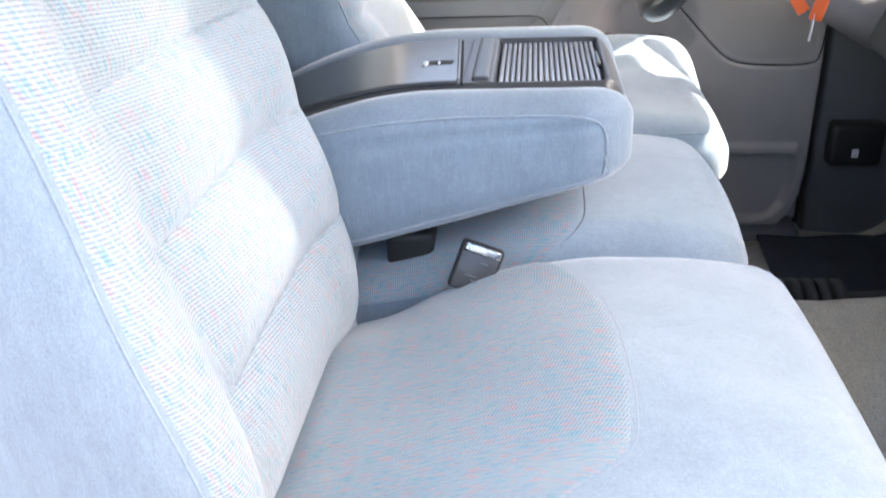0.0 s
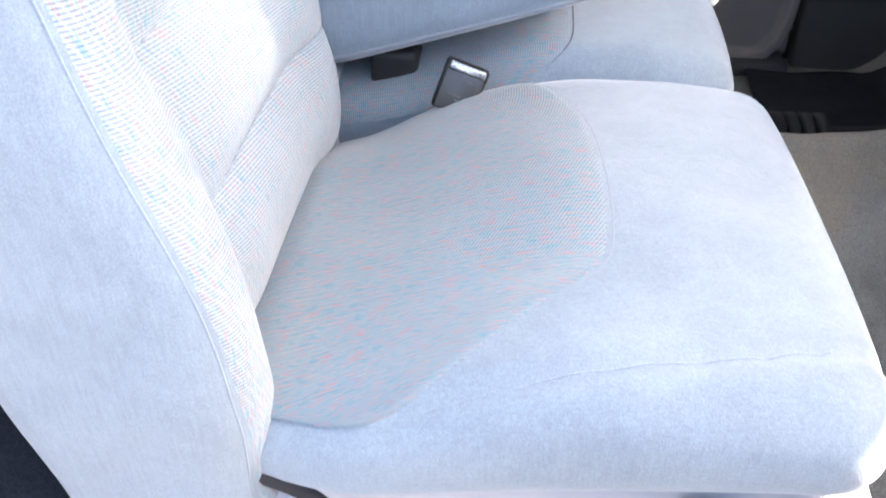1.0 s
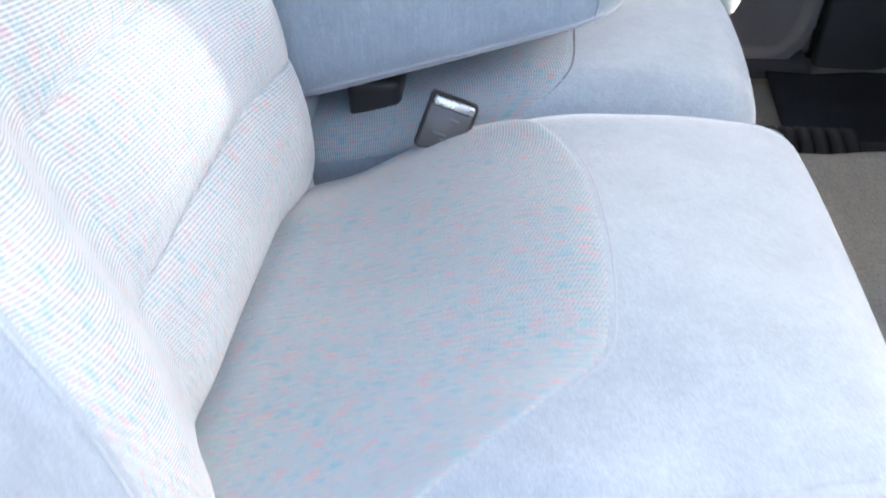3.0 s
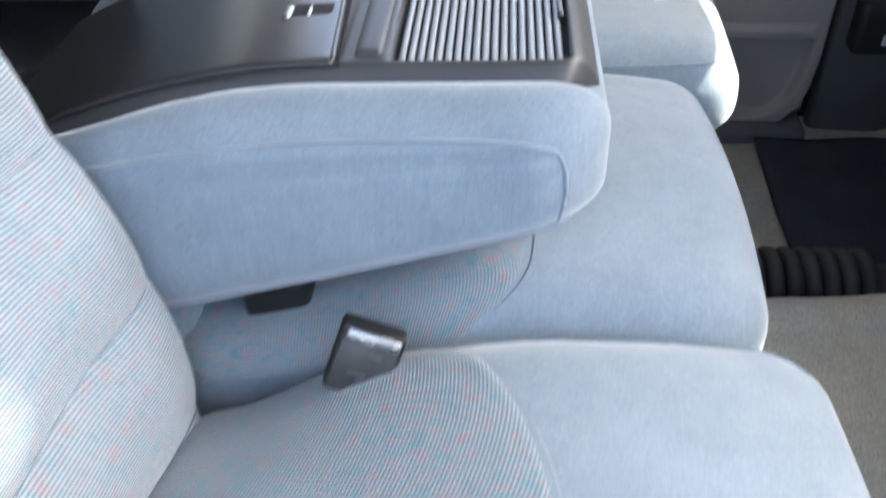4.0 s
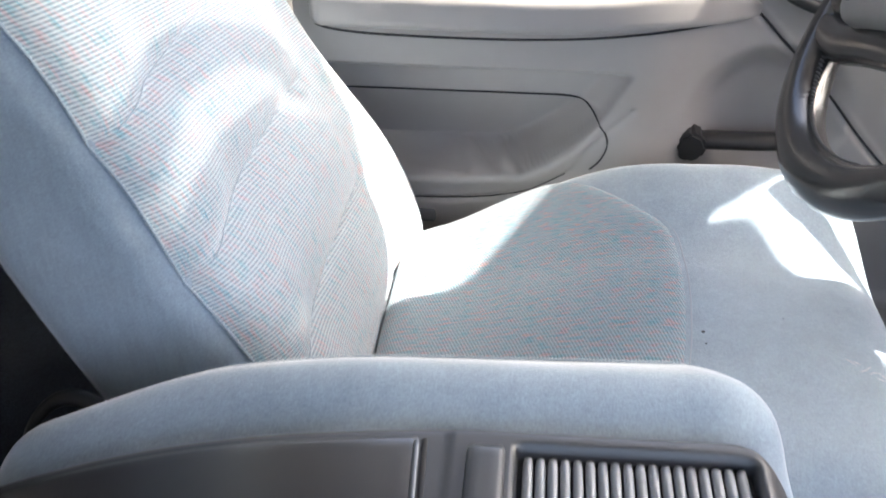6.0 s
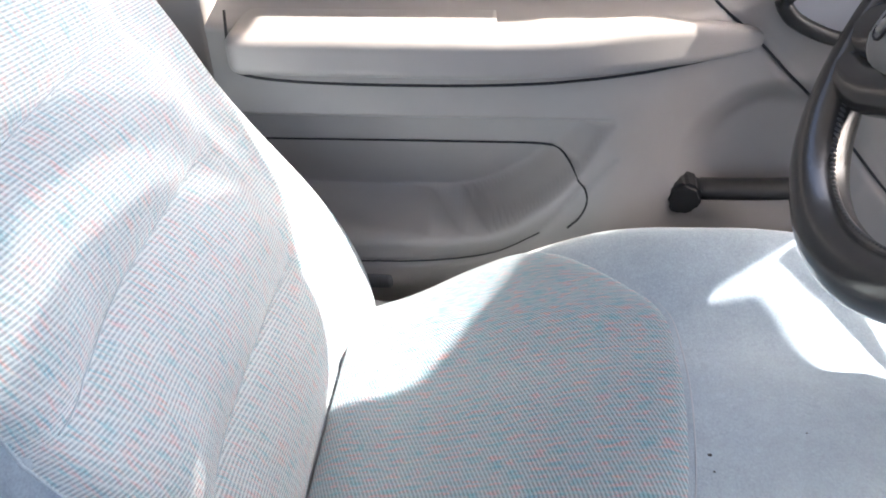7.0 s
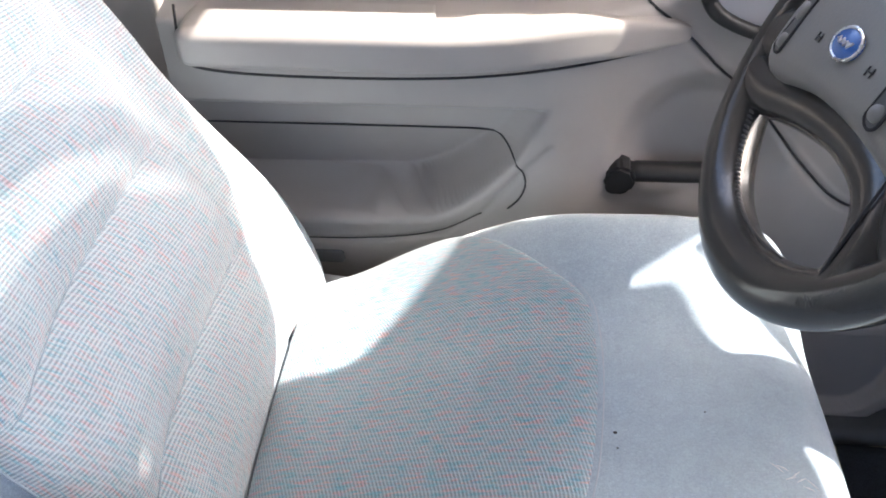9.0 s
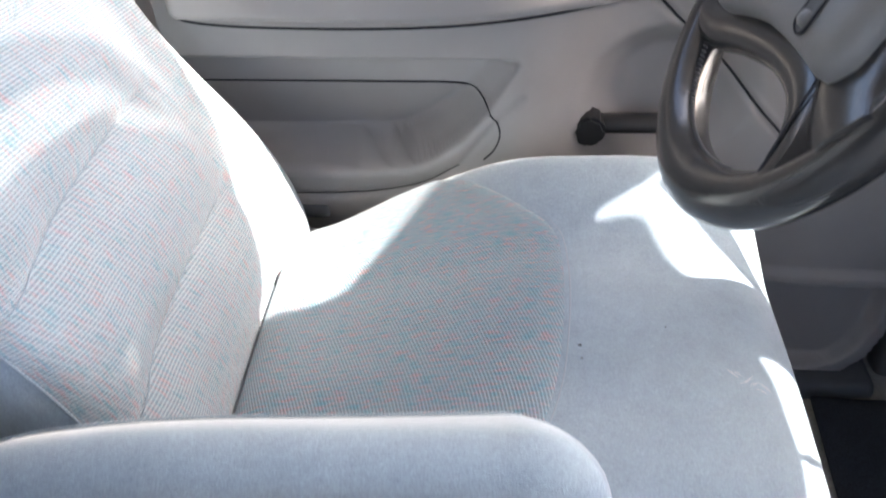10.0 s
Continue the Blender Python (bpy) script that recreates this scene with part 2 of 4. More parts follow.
def bevel_box(size, at=(0, 0, 0), r=0.004, seg=2, turn=None):
    bm = bmesh.new()
    bmesh.ops.create_cube(bm, size=1.0)
    bmesh.ops.scale(bm, vec=size, verts=bm.verts)
    bmesh.ops.bevel(bm, geom=bm.edges[:], offset=r, segments=seg, affect="EDGES", profile=0.5)
    if turn is not None:
        bmesh.ops.transform(bm, matrix=turn, verts=bm.verts)
    bmesh.ops.translate(bm, vec=at, verts=bm.verts)
    for f in bm.faces:
        f.smooth = False
    return bm


def resample(pts, n):
    pts = np.array(pts, float)
    seg = np.r_[0, np.cumsum(np.linalg.norm(np.diff(pts, axis=0), axis=1))]
    s = np.linspace(0, seg[-1], n)
    return np.stack([np.interp(s, seg, pts[:, k]) for k in range(pts.shape[1])], 1)


def rounded(pts, n=60, passes=3):
    """A smooth curve through a rough line."""
    p = np.array(pts, float)
    for _ in range(passes):
        q = [p[0]]
        for a, b in zip(p[:-1], p[1:]):
            q += [a * 0.75 + b * 0.25, a * 0.25 + b * 0.75]
        p = np.array(q + [p[-1]])
    return resample(p, n)


def arc_uv(verts, nu, nv):
    """Surface coordinates in metres along the rows and columns of a patch."""
    p = np.array([tuple(v) for v in verts]).reshape(nv, nu, 3)
    du = np.linalg.norm(np.diff(p, axis=1), axis=2)
    u = np.concatenate([np.zeros((nv, 1)), np.cumsum(du, axis=1)], 1)
    u -= u[:, nu // 2:nu // 2 + 1]
    dv = np.linalg.norm(np.diff(p, axis=0), axis=2).mean(axis=1)
    v = np.r_[0, np.cumsum(dv)]
    return np.stack([u, np.repeat(v[:, None], nu, 1)], 2).reshape(-1, 2)


def bvh_of(me):
    return BVHTree.FromPolygons([v.co.copy() for v in me.vertices], [tuple(p.vertices) for p in me.polygons])


def cast(tree, at, way, far=1.0):
    hit, nor, _, _ = tree.ray_cast(Vector(at), Vector(way), far)
    return hit, nor


# ---- seats ----
def cushion_top(x):
    """Height of a cushion's middle line, from its rear to its rolled front."""
    return 0.372 + 0.068 * smoothstep(0.02, 0.34, x) - 0.012 * smoothstep(0.40, 0.54, x)


def seat(name, label, yc, half, out, dx, lean, plane, rise, foot_drop, bolster=0.030, back_half=None, edge_out=0.90, back_y=0.0, bottom=0.0, taper=0.0):
    """A bucket seat: out is +1 where its outer side faces +y. plane: x of the backrest's face at height 0.43."""
    root = thing(name, label, "car seat", group="front seats")

    def shape(p):
        q = p.copy()
        t = (p[:, 2] + 0.066) / 0.132
        w = out * p[:, 1] / half
        x = p[:, 0] + 0.277
        top = cushion_top(x)
        crown = 0.012 * (1 - np.clip(w, -1, 1) ** 2)
        side = rise * smoothstep(0.25, 0.85, w) * smoothstep(0.02, 0.30, x)
        lift = top - 0.434 + crown + side
        q[:, 2] = p[:, 2] + lift * np.clip(t, 0, 1) + bottom * np.interp(p[:, 0], [-0.2, 0.2], [-0.35, 1.0]) * (1 - np.clip(t, 0, 1))
        nose = smoothstep(0.10, 0.24, p[:, 0])
        q[:, 1] *= 1 - 0.07 * smoothstep(-0.12, -0.22, p[:, 0])
        q[:, 0] += nose * (0.004 * (1 - w ** 2)) + nose * (0.012 if rise else 0.003) * np.sin(np.clip(t, 0, 1) * math.pi) - nose * 0.02 * smoothstep(0.4, 0.0, t)
        q[:, 1] *= 1 + 0.025 * np.sin(np.clip(t, 0, 1) * math.pi)
        if not rise:
            q[:, 2] -= 0.024 * smoothstep(-0.40, -0.95, w) * smoothstep(0.22, 0.05, x) * np.clip(t, 0, 1)
            fold = np.interp(x, [0.10, 0.22, 0.30, 0.42, 0.52], [0.97, 0.93, 0.89, 0.81, 0.70])
            q[:, 2] += (0.004 * np.exp(-((w - fold - 0.07) / 0.05) ** 2) - 0.005 * np.exp(-((w - fold) / 0.022) ** 2)) * smoothstep(0.55, 1.0, t) * smoothstep(0.12, 0.25, x)
        # soft unevenness of the foam
        q[:, 2] += 0.0025 * np.sin(p[:, 0] * 19 + yc * 7) * np.sin(p[:, 1] * 23 + 1.0) * np.clip(t, 0, 1)
        return q + np.array([0.277 + dx, yc, 0.368])

    body = soft_box("cushion", (0.256, half, 0.066), 0.011, 0.048, shape)
    cushion = part("cushion", body, VELOUR, root)
    tree = bvh_of(body)

    # cloth panel: its outline from the inner edge round the front to the outer edge
    line = rounded([(0.24, -half * 0.99), (0.285, -half * 0.86), (0.325, -half * 0.5), (0.338, 0.0), (0.338, half * 0.32), (0.33, half * 0.46), (0.295, half * 0.57), (0.24, half * 0.76), (0.19, half * 0.92), (0.16, half * 0.95)], 90)
    nu, nv = 90, 60
    verts = []
    for j in range(nv):
        f = j / (nv - 1)
        for i in range(nu):
            w = line[i, 1] * (1 - 0.07 * float(smoothstep(0.15, 0.06, np.array(0.030 + (line[i, 0] - 0.030) * f))))
            x = (0.030 + (line[i, 0] - 0.030) * f) + dx
            y = yc + out * w
            hit, nor = cast(tree, (x, y, 0.8), (0, 0, -1))
            if hit is None:
                hit, nor = tree.find_nearest(Vector((x, y, 0.40)))[:2]
            edge = min(1.0, (1 - f) / 0.10)
            lift = -0.0025 + 0.0060 * math.sqrt(edge * (2 - edge))
            verts.append(hit + nor * lift)
    uvs = arc_uv(verts, nu, nv)
    fs = grid_faces(nu, nv)
    panel = mesh_from("centre_panel", verts, fs if out < 0 else [f[::-1] for f in fs], uvs)
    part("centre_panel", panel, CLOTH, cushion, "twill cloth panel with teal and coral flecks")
    rim = [Vector(verts[(nv - 1) * nu + i]) + Vector((0.0015, 0, 0.0016)) for i in range(nu)]
    part("seam", tube("seam", rim, 0.0013, 6), THREAD, cushion)
    # stitched line along the cushion's inner upper edge
    for side in (-out,):
        pts = []
        for k in range(70):
            x = dx + 0.06 + 0.46 * k / 69
            o = Vector((x, yc + side * (half + 0.1), 0.385 + 0.035 * float(smoothstep(0.02, 0.34, np.array(x - dx)))))
            hit, nor = cast(tree, o, (0, -side, 0))
            if hit is not None:
                pts.append(hit + nor * 0.0006)
        part("seam", tube("seam", pts, 0.0011, 6), VELOUR, cushion)

    if not rise:
        pts = []
        for k in range(60):
            x = 0.20 + 0.29 * k / 59
            w = float(np.interp(x, [0.10, 0.22, 0.30, 0.42, 0.52], [0.97, 0.93, 0.89, 0.81, 0.70]))
            hit, nor = cast(tree, (x + dx, yc + out * w * half, 0.8), (0, 0, -1))
            if hit is not None:
                pts.append(hit - nor * 0.0004)
        part("seam", tube("seam", pts, 0.0009, 6), VELOUR, cushion)

    # backrest
    half = back_half or half
    yc = yc + back_y
    L = radians(lean)
    up, nor_b = np.array([-math.sin(L), 0, math.cos(L)]), np.array([math.cos(L), 0, math.sin(L)])
    foot = np.array([plane, yc, 0.43]) - up * (0.10 + foot_drop)
    H = 0.62 + foot_drop

    def back(p):
        w, h, d = p[:, 1], p[:, 2] + H / 2 - foot_drop, p[:, 0]
        f = smoothstep(0.0, 0.068, d)
        high = smoothstep(0.03, 0.34, h) * (out * w > 0) * taper
        bol = np.where(out * w > 0, bolster * (1 - 8.0 * high), 0.014) * smoothstep(half * 0.42, half * 0.82, np.abs(w))
        belly = 0.018 * np.exp(-((h - 0.16) / 0.13) ** 2)
        d2 = d + f * (bol + belly - 0.022) - 0.012 * smoothstep(0.06, -0.05, h) * f
        narrow = 1 - 0.10 * smoothstep(0.25, 0.60, h) - (0.06 if rise else 0.02) * smoothstep(0.10, -0.02, h) - high
        curl = -0.03 * smoothstep(0.35, 0.62, h)
        return foot[None] + (h + foot_drop)[:, None] * up[None] + (d2 - 0.080 + curl)[:, None] * nor_b[None] + (w * narrow)[:, None] * np.array([[0, 1.0, 0]])

    bme = soft_box("backrest", (0.080, half, H / 2), 0.012, 0.040, back)
    backrest = part("backrest", bme, VELOUR, root)
    btree = bvh_of(bme)
    nu, nv = 110, 150
    verts, uvs = [], []
    seams = [0.02, 0.155, 0.285, 0.40, 0.51]
    for j in range(nv):
        h = -foot_drop + 0.02 + (H - 0.05) * j / (nv - 1)
        for i in range(nu):
            u = -1 + 2 * i / (nu - 1)
            w = u * half * ((edge_out - taper * float(smoothstep(0.03, 0.34, np.array(h))) if out * u > 0 else 0.955) - 0.09 * float(smoothstep(0.25, 0.60, np.array(h))) - (0.06 if rise else 0.02) * float(smoothstep(0.10, -0.02, np.array(h))))
            o = foot + up * (h + foot_drop) + np.array([0, w, 0]) + nor_b * 0.3
            hit, nor = cast(btree, o, -nor_b)
            if hit is None:
                hit, nor = btree.find_nearest(Vector(o - nor_b * 0.3))[:2]
            edge = 1 - abs(u)
            lift = 0.004 * min(1.0, edge / 0.04) - 0.001
            # tufts: rolls between stitched lines, from the outer bolster's seam to the inner edge
            inner = -out * w / half
            mask = float(smoothstep(-0.64, -0.28, np.array(inner))) * (1 - 0.75 * float(smoothstep(0.62, 0.98, np.array(inner))))
            hh = h - 0.012 * (1 - (inner * 0.9) ** 2)
            k = max([q for q in seams if q <= hh], default=-0.13)
            nxt = min([q for q in seams if q > hh], default=0.64)
            t = min(max((hh - k) / (nxt - k), 0), 1)
            roll = max(0.0, math.sin(math.pi * t)) ** 0.6
            lift += mask * (0.019 * roll - 0.0022)
            lift -= 0.0018 * math.exp(-((inner + 0.47) / 0.03) ** 2)
            verts.append(hit + Vector(nor_b) * lift)
            uvs.append((w, h))
    uvs = arc_uv(verts, nu, nv)
    cover = mesh_from("front_cover", verts, grid_faces(nu, nv), uvs)
    part("front_cover", cover, CLOTH_BACK_LIT, backrest, "tufted twill cloth face with teal and coral flecks")
    for s in (-1, 1):
        col = 0 if s < 0 else nu - 1
        pts = [Vector(verts[j * nu + col]) + Vector((0, s * 0.001, 0)) for j in range(nv)]
        part("seam", tube("seam", pts, 0.0011, 6), VELOUR, backrest)
    for q in seams:
        pts = []
        for i in range(4, nu - 4):
            u = -1 + 2 * i / (nu - 1)
            inner = -out * u
            if -0.42 < inner < 0.93:
                h = q + 0.012 * (1 - (inner * 0.9) ** 2)
                j = (h + foot_drop - 0.02) / (H - 0.05) * (nv - 1)
                if 0 <= j < nv - 1:
                    j0 = int(j)
                    a, b = Vector(verts[j0 * nu + i]), Vector(verts[(j0 + 1) * nu + i])
                    pts.append(a.lerp(b, j - j0) + Vector(nor_b) * 0.0004)
        if len(pts) > 4:
            part("tuft_seam", tube("tuft_seam", pts, 0.0007, 5), VELOUR, backrest)
    return root, tree


passenger, _ = seat("passenger_seat", "pale grey-blue velour front seat with tufted twill cloth backrest", 1.065, 0.258, -1, 0.0, 9.5, 0.031, 0.0, 0.085, 0.050, 0.268, 0.95, -0.004, 0.036)
driver, driver_top = seat("driver_seat", "grey-blue velour front seat with cloth panels in patchy sun", 1.985, 0.228, 1, 0.03, 20, 0.040, 0.048, 0.03, 0.028, 0.234, 0.97, 0.012, 0.0, 0.11)


def plain_box(size, at, r=0.006, seg=2, turn=None):
    bm = bevel_box(size, at, r, seg, turn)
    for f in bm.faces:
        f.smooth = True
    return bm


# passenger seat base: pale plastic shroud, hinge cover, switch
def shroud_shape(p):
    q = p.copy()
    t = (p[:, 2] + 0.13) / 0.26
    q[:, 1] *= 1 - 0.03 * (1 - t)
    q[:, 0] += 0.012 * smoothstep(0.12, 0.22, p[:, 0]) * np.sin(np.clip(t, 0, 1) * 3.1)
    return q + np.array([0.315, 1.065, 0.207])


base = part("seat_base", soft_box("seat_base", (0.225, 0.250, 0.130), 0.02, 0.03, shroud_shape), SHROUD, passenger, "pale lavender plastic side shroud")


def cover_shape(p):
    q = p.copy()
    q[:, 2] += -0.02 * (p[:, 0] / 0.1) ** 2 + 0.012
    q[:, 0] += -0.25 * p[:, 2]
    return q + np.array([0.055, 0.90, 0.175])


part("hinge_cover", soft_box("hinge_cover", (0.105, 0.085, 0.11), 0.012, 0.035, cover_shape), SHROUD, passenger, "pale plastic recliner cover")
# near-black tube painted in for the shade between recliner and cushion
part("gap_shade_tube", tube("gap_shade_tube", rounded([(0.03, 0.83, 0.322), (0.075, 0.826, 0.315), (0.11, 0.822, 0.30), (0.13, 0.822, 0.27), (0.155, 0.823, 0.235), (0.17, 0.824, 0.18)], 30), 0.011, 8), GAP, passenger, "dark tube standing in for the shaded gap between recliner and cushion")
switch = part("switch", plain_box((0.043, 0.007, 0.021), (0.411, 0.8145, 0.3215), 0.003), BLACK, base, "black rocker switch plate")
part("switch_frame", tube("switch_frame", [(0.411 + sx * 0.0175, 0.8108, 0.3215 + sz * 0.0075) for sx, sz in ((-1, -1), (1, -1), (1, 1), (-1, 1))], 0.0016, 6, True), GAP, switch)
part("rocker", plain_box((0.028, 0.006, 0.011), (0.411, 0.8105, 0.3215), 0.002, 2, Matrix.Rotation(0.12, 4, "Z")), LEATHER, switch)

# driver seat base and side bits
part("seat_base", plain_box((0.42, 0.36, 0.34), (0.32, 1.995, 0.12), 0.02, 3), DARKTRIM, driver, "dark grey seat pedestal")
part("side_shield", soft_box("side_shield", (0.20, 0.012, 0.045), 0.012, 0.010, lambda p: p + np.array([0.20, 2.222, 0.27])), SHROUD, driver, "pale plastic side shield in sun")

# middle seat
mid = thing("middle_seat", "grey-blue velour centre seat cushion below the armrest", "car seat", group="front seats")


def mid_shape(p):
    q = p.copy()
    t = np.clip((p[:, 2] + 0.085) / 0.17, 0, 1)
    q[:, 2] += (cushion_top(p[:, 0] + 0.265) - 0.435 + 0.014 * (1 - (p[:, 1] / 0.2) ** 2)) * t
    q[:, 0] += smoothstep(0.12, 0.26, p[:, 0]) * 0.010 * (1 - (p[:, 1] / 0.2) ** 2)
    return q + np.array([0.250, 1.535, 0.352])


mbody = soft_box("cushion", (0.262, 0.205, 0.085), 0.010, 0.05, mid_shape)
mcush = part("cushion", mbody, VELOUR, mid)
mtree = bvh_of(mbody)
line = rounded([(0.255, -0.204), (0.270, -0.199), (0.303, -0.178), (0.316, -0.150), (0.317, -0.08), (0.317, 0.08), (0.316, 0.150), (0.303, 0.178), (0.270, 0.199), (0.255, 0.204)], 70)
verts, uvs = [], []
for j in range(50):
    f = j / 49
    for i in range(70):
        x, y = -0.01 + (line[i, 0] + 0.01) * f, 1.535 + line[i, 1]
        hit, nor = cast(mtree, (x, y, 0.8), (0, 0, -1))
        if hit is None:
            hit, nor = mtree.find_nearest(Vector((x, y, 0.40)))[:2]
        edge = min(1.0, (1 - f) / 0.1)
        verts.append(hit + nor * (-0.002 + 0.005 * math.sqrt(edge * (2 - edge))))
        uvs.append((line[i, 1], x))
part("centre_panel", mesh_from("centre_panel", verts, grid_faces(70, 50), arc_uv(verts, 70, 50)), CLOTH, mcush, "twill cloth panel in shade")
part("seam", tube("seam", [Vector(v) + Vector((0.0015, 0, 0.0015)) for v in verts[49 * 70:]], 0.0012, 6), DARKTRIM, mcush)
part("seat_base", plain_box((0.40, 0.34, 0.19), (0.24, 1.535, 0.18), 0.02, 3), DARKTRIM, mid, "dark seat pedestal")
# folded backrest stub behind the armrest, with its cloth facing
mb = part("backrest_stub", soft_box("backrest_stub", (0.05, 0.185, 0.10), 0.012, 0.03, lambda p: np.stack([p[:, 0] - 0.3 * p[:, 2] - 0.03, p[:, 1] + 1.535, p[:, 2] + 0.40], 1)), VELOUR, mid)
stub_tree = bvh_of(mb.data)
verts, uvs = [], []
for j in range(20):
    for i in range(40):
        y, z = 1.36 + 0.35 * i / 39, 0.345 + 0.11 * j / 19
        hit, nor = cast(stub_tree, (0.5, y, z), (-1, 0, 0))
        hit = hit if hit is not None else Vector((0.02, y, z))
        verts.append(hit + Vector((0.003, 0, 0.001)))
        uvs.append((y, z))
part("stub_facing", mesh_from("stub_facing", verts, grid_faces(40, 20), uvs), CLOTH, mb)

# seat belt parts between the seats
buckle = thing("seat_belt_buckle", "black and steel seat belt buckle lying between the seats", "seat belt buckle")
tl, tr, bl = Vector((0.178, 1.292, 0.457)), Vector((0.222, 1.290, 0.441)), Vector((0.156, 1.276, 0.412))
ex, ez = (tr - tl).normalized(), (tl - bl).normalized()
ey = ez.cross(ex).normalized()
ez = ex.cross(ey)
turn = Matrix((ex, ey, ez)).transposed().to_4x4()
mid_b = (tr + bl) / 2


def lying(size, u, d, v, r):
    return plain_box(size, mid_b + ex * u + ey * d + ez * v, r, 2, turn)


housing = part("housing", lying((0.051, 0.020, 0.059), 0, 0.012, 0, 0.004), BLACK, buckle)
part("face", lying((0.045, 0.004, 0.046), 0, 0.0005, -0.004, 0.0015), plastic("smoky_plastic", (0.05, 0.052, 0.056), (0.07, 0.073, 0.078), 0.2), buckle, "glossy smoke-grey face with worn print")
part("tongue_slot", lying((0.042, 0.005, 0.009), 0.001, -0.001, 0.0235, 0.0015), CHROME, buckle, "bright steel lip")
for v, u, w in ((0.010, 0.006, 0.010), (-0.008, -0.004, 0.014), (-0.013, 0.002, 0.009)):
    part("print", lying((w, 0.001, 0.0022), u, -0.0022, v, 0.0003), DARKTRIM, buckle)
latch = thing("belt_anchor", "black plastic belt anchor under the armrest", "seat belt")
part("body", soft_box("body", (0.030, 0.03, 0.028), 0.006, 0.008, lambda p: p + np.array([0.100, 1.400, 0.402])), BLACK, latch)
part("webbing", soft_box("webbing", (0.022, 0.03, 0.003), 0.006, 0.002, lambda p: np.stack([p[:, 0] + 0.145, p[:, 1] + 1.47, p[:, 2] + 0.425 + 0.5 * p[:, 0] + 0.2 * p[:, 1]], 1)), SHROUD, latch, "pale belt webbing")

# ---- console armrest ----
con = thing("console_armrest", "folded-down armrest console with black plastic top and velour sides", "armrest")


def top_of(x):
    return 0.600 - 0.9 * np.clip(0.14 - x, 0, 1) ** 2


def con_shape(p):
    q = p.copy()
    x = p[:, 0] + 0.107
    t = (p[:, 2] + 0.08) / 0.16
    under = np.interp(x, [-0.12, 0.05, 0.34, 0.38], [0.384, 0.418, 0.500, 0.504])
    y = p[:, 1]
    q[:, 2] = under + (top_of(x) - under) * t
    # the velour pads stand proud along both sides of the plastic
    side = np.abs(y) - np.where(y < 0, 0.026, -0.006) * smoothstep(0.17, -0.06, x)
    pad = np.exp(-((side - 0.165) / 0.028) ** 2)
    q[:, 2] += smoothstep(0.6, 1.0, t) * (0.012 * pad - 0.010 * smoothstep(0.15, 0.12, side))
    q[:, 1] = y * (1 - 0.10 * smoothstep(0.02, -0.12, x)) + 1.535 + 0.03 * (x - 0.2)
    q[:, 1] += np.sign(y) * smoothstep(0.16, 0.2, np.abs(y)) * (0.005 * np.sin(np.pi * smoothstep(0.74, 1.0, t)) - 0.003 * np.exp(-((t - 0.78) / 0.05) ** 2))
    q[:, 0] = x - 0.016 * smoothstep(0.13, 0.203, np.abs(y)) ** 2 * smoothstep(0.15, 0.36, x)
    return q


padding = part("padding", soft_box("padding", (0.262, 0.203, 0.08), 0.007, 0.048, con_shape), VELOUR, con, "grey-blue velour padding")
ptree = bvh_of(padding.data)
for side in (-1, 1):
    pts = []
    for x, z in rounded([(-0.10, 0.532), (-0.04, 0.560), (0.06, 0.582), (0.16, 0.589), (0.27, 0.590), (0.318, 0.588), (0.332, 0.574), (0.336, 0.55), (0.332, 0.515)], 90, 2):
        hit, nor = cast(ptree, (x, 1.535 + side * 0.4, z), (0, -side, 0))
        if hit is not None:
            pts.append(hit + nor * 0.0005)
    part("seam", tube("seam", pts, 0.0017, 6), VELOUR, padding)
    pts = []
    for k in range(60):
        x = 0.0 + 0.34 * k / 59
        u = float(np.interp(x, [-0.12, 0.05, 0.34, 0.38], [0.393, 0.426, 0.507, 0.512]))
        hit, nor = cast(ptree, (x, 1.535 + side * 0.4, u + 0.012), (0, -side, 0))
        if hit is not None:
            pts.append(hit + nor * 0.001)
    part("piping", tube("piping", pts, 0.0022, 6), THREAD, padding)

CY = 1.535  # middle of the console


def rear_slide(x):
    """The console's rear leans towards the passenger."""
    return 0.085 * np.minimum(x - 0.17, 0)


def slab(x0, x1, y0, y1, up0, up1, r=0.004, skew=0.0):
    """A plate that follows the console's top, from up0 to up1 above it, with rolled rims."""
    def f(p):
        x = (x0 + x1) / 2 + p[:, 0]
        y = CY + ((y0 + y1) / 2 - CY + p[:, 1]) * (1 + 0.35 * np.clip(0.10 - x, 0, 1)) + 0.03 * (x - 0.2) + rear_slide(x)
        x = x - skew * (y - CY)
        return np.stack([x, y, top_of(x) + (up0 + up1) / 2 + p[:, 2]], 1)
    return soft_box("slab", ((x1 - x0) / 2, (y1 - y0) / 2, (up1 - up0) / 2), max(r * 0.9, 0.005), r, f)


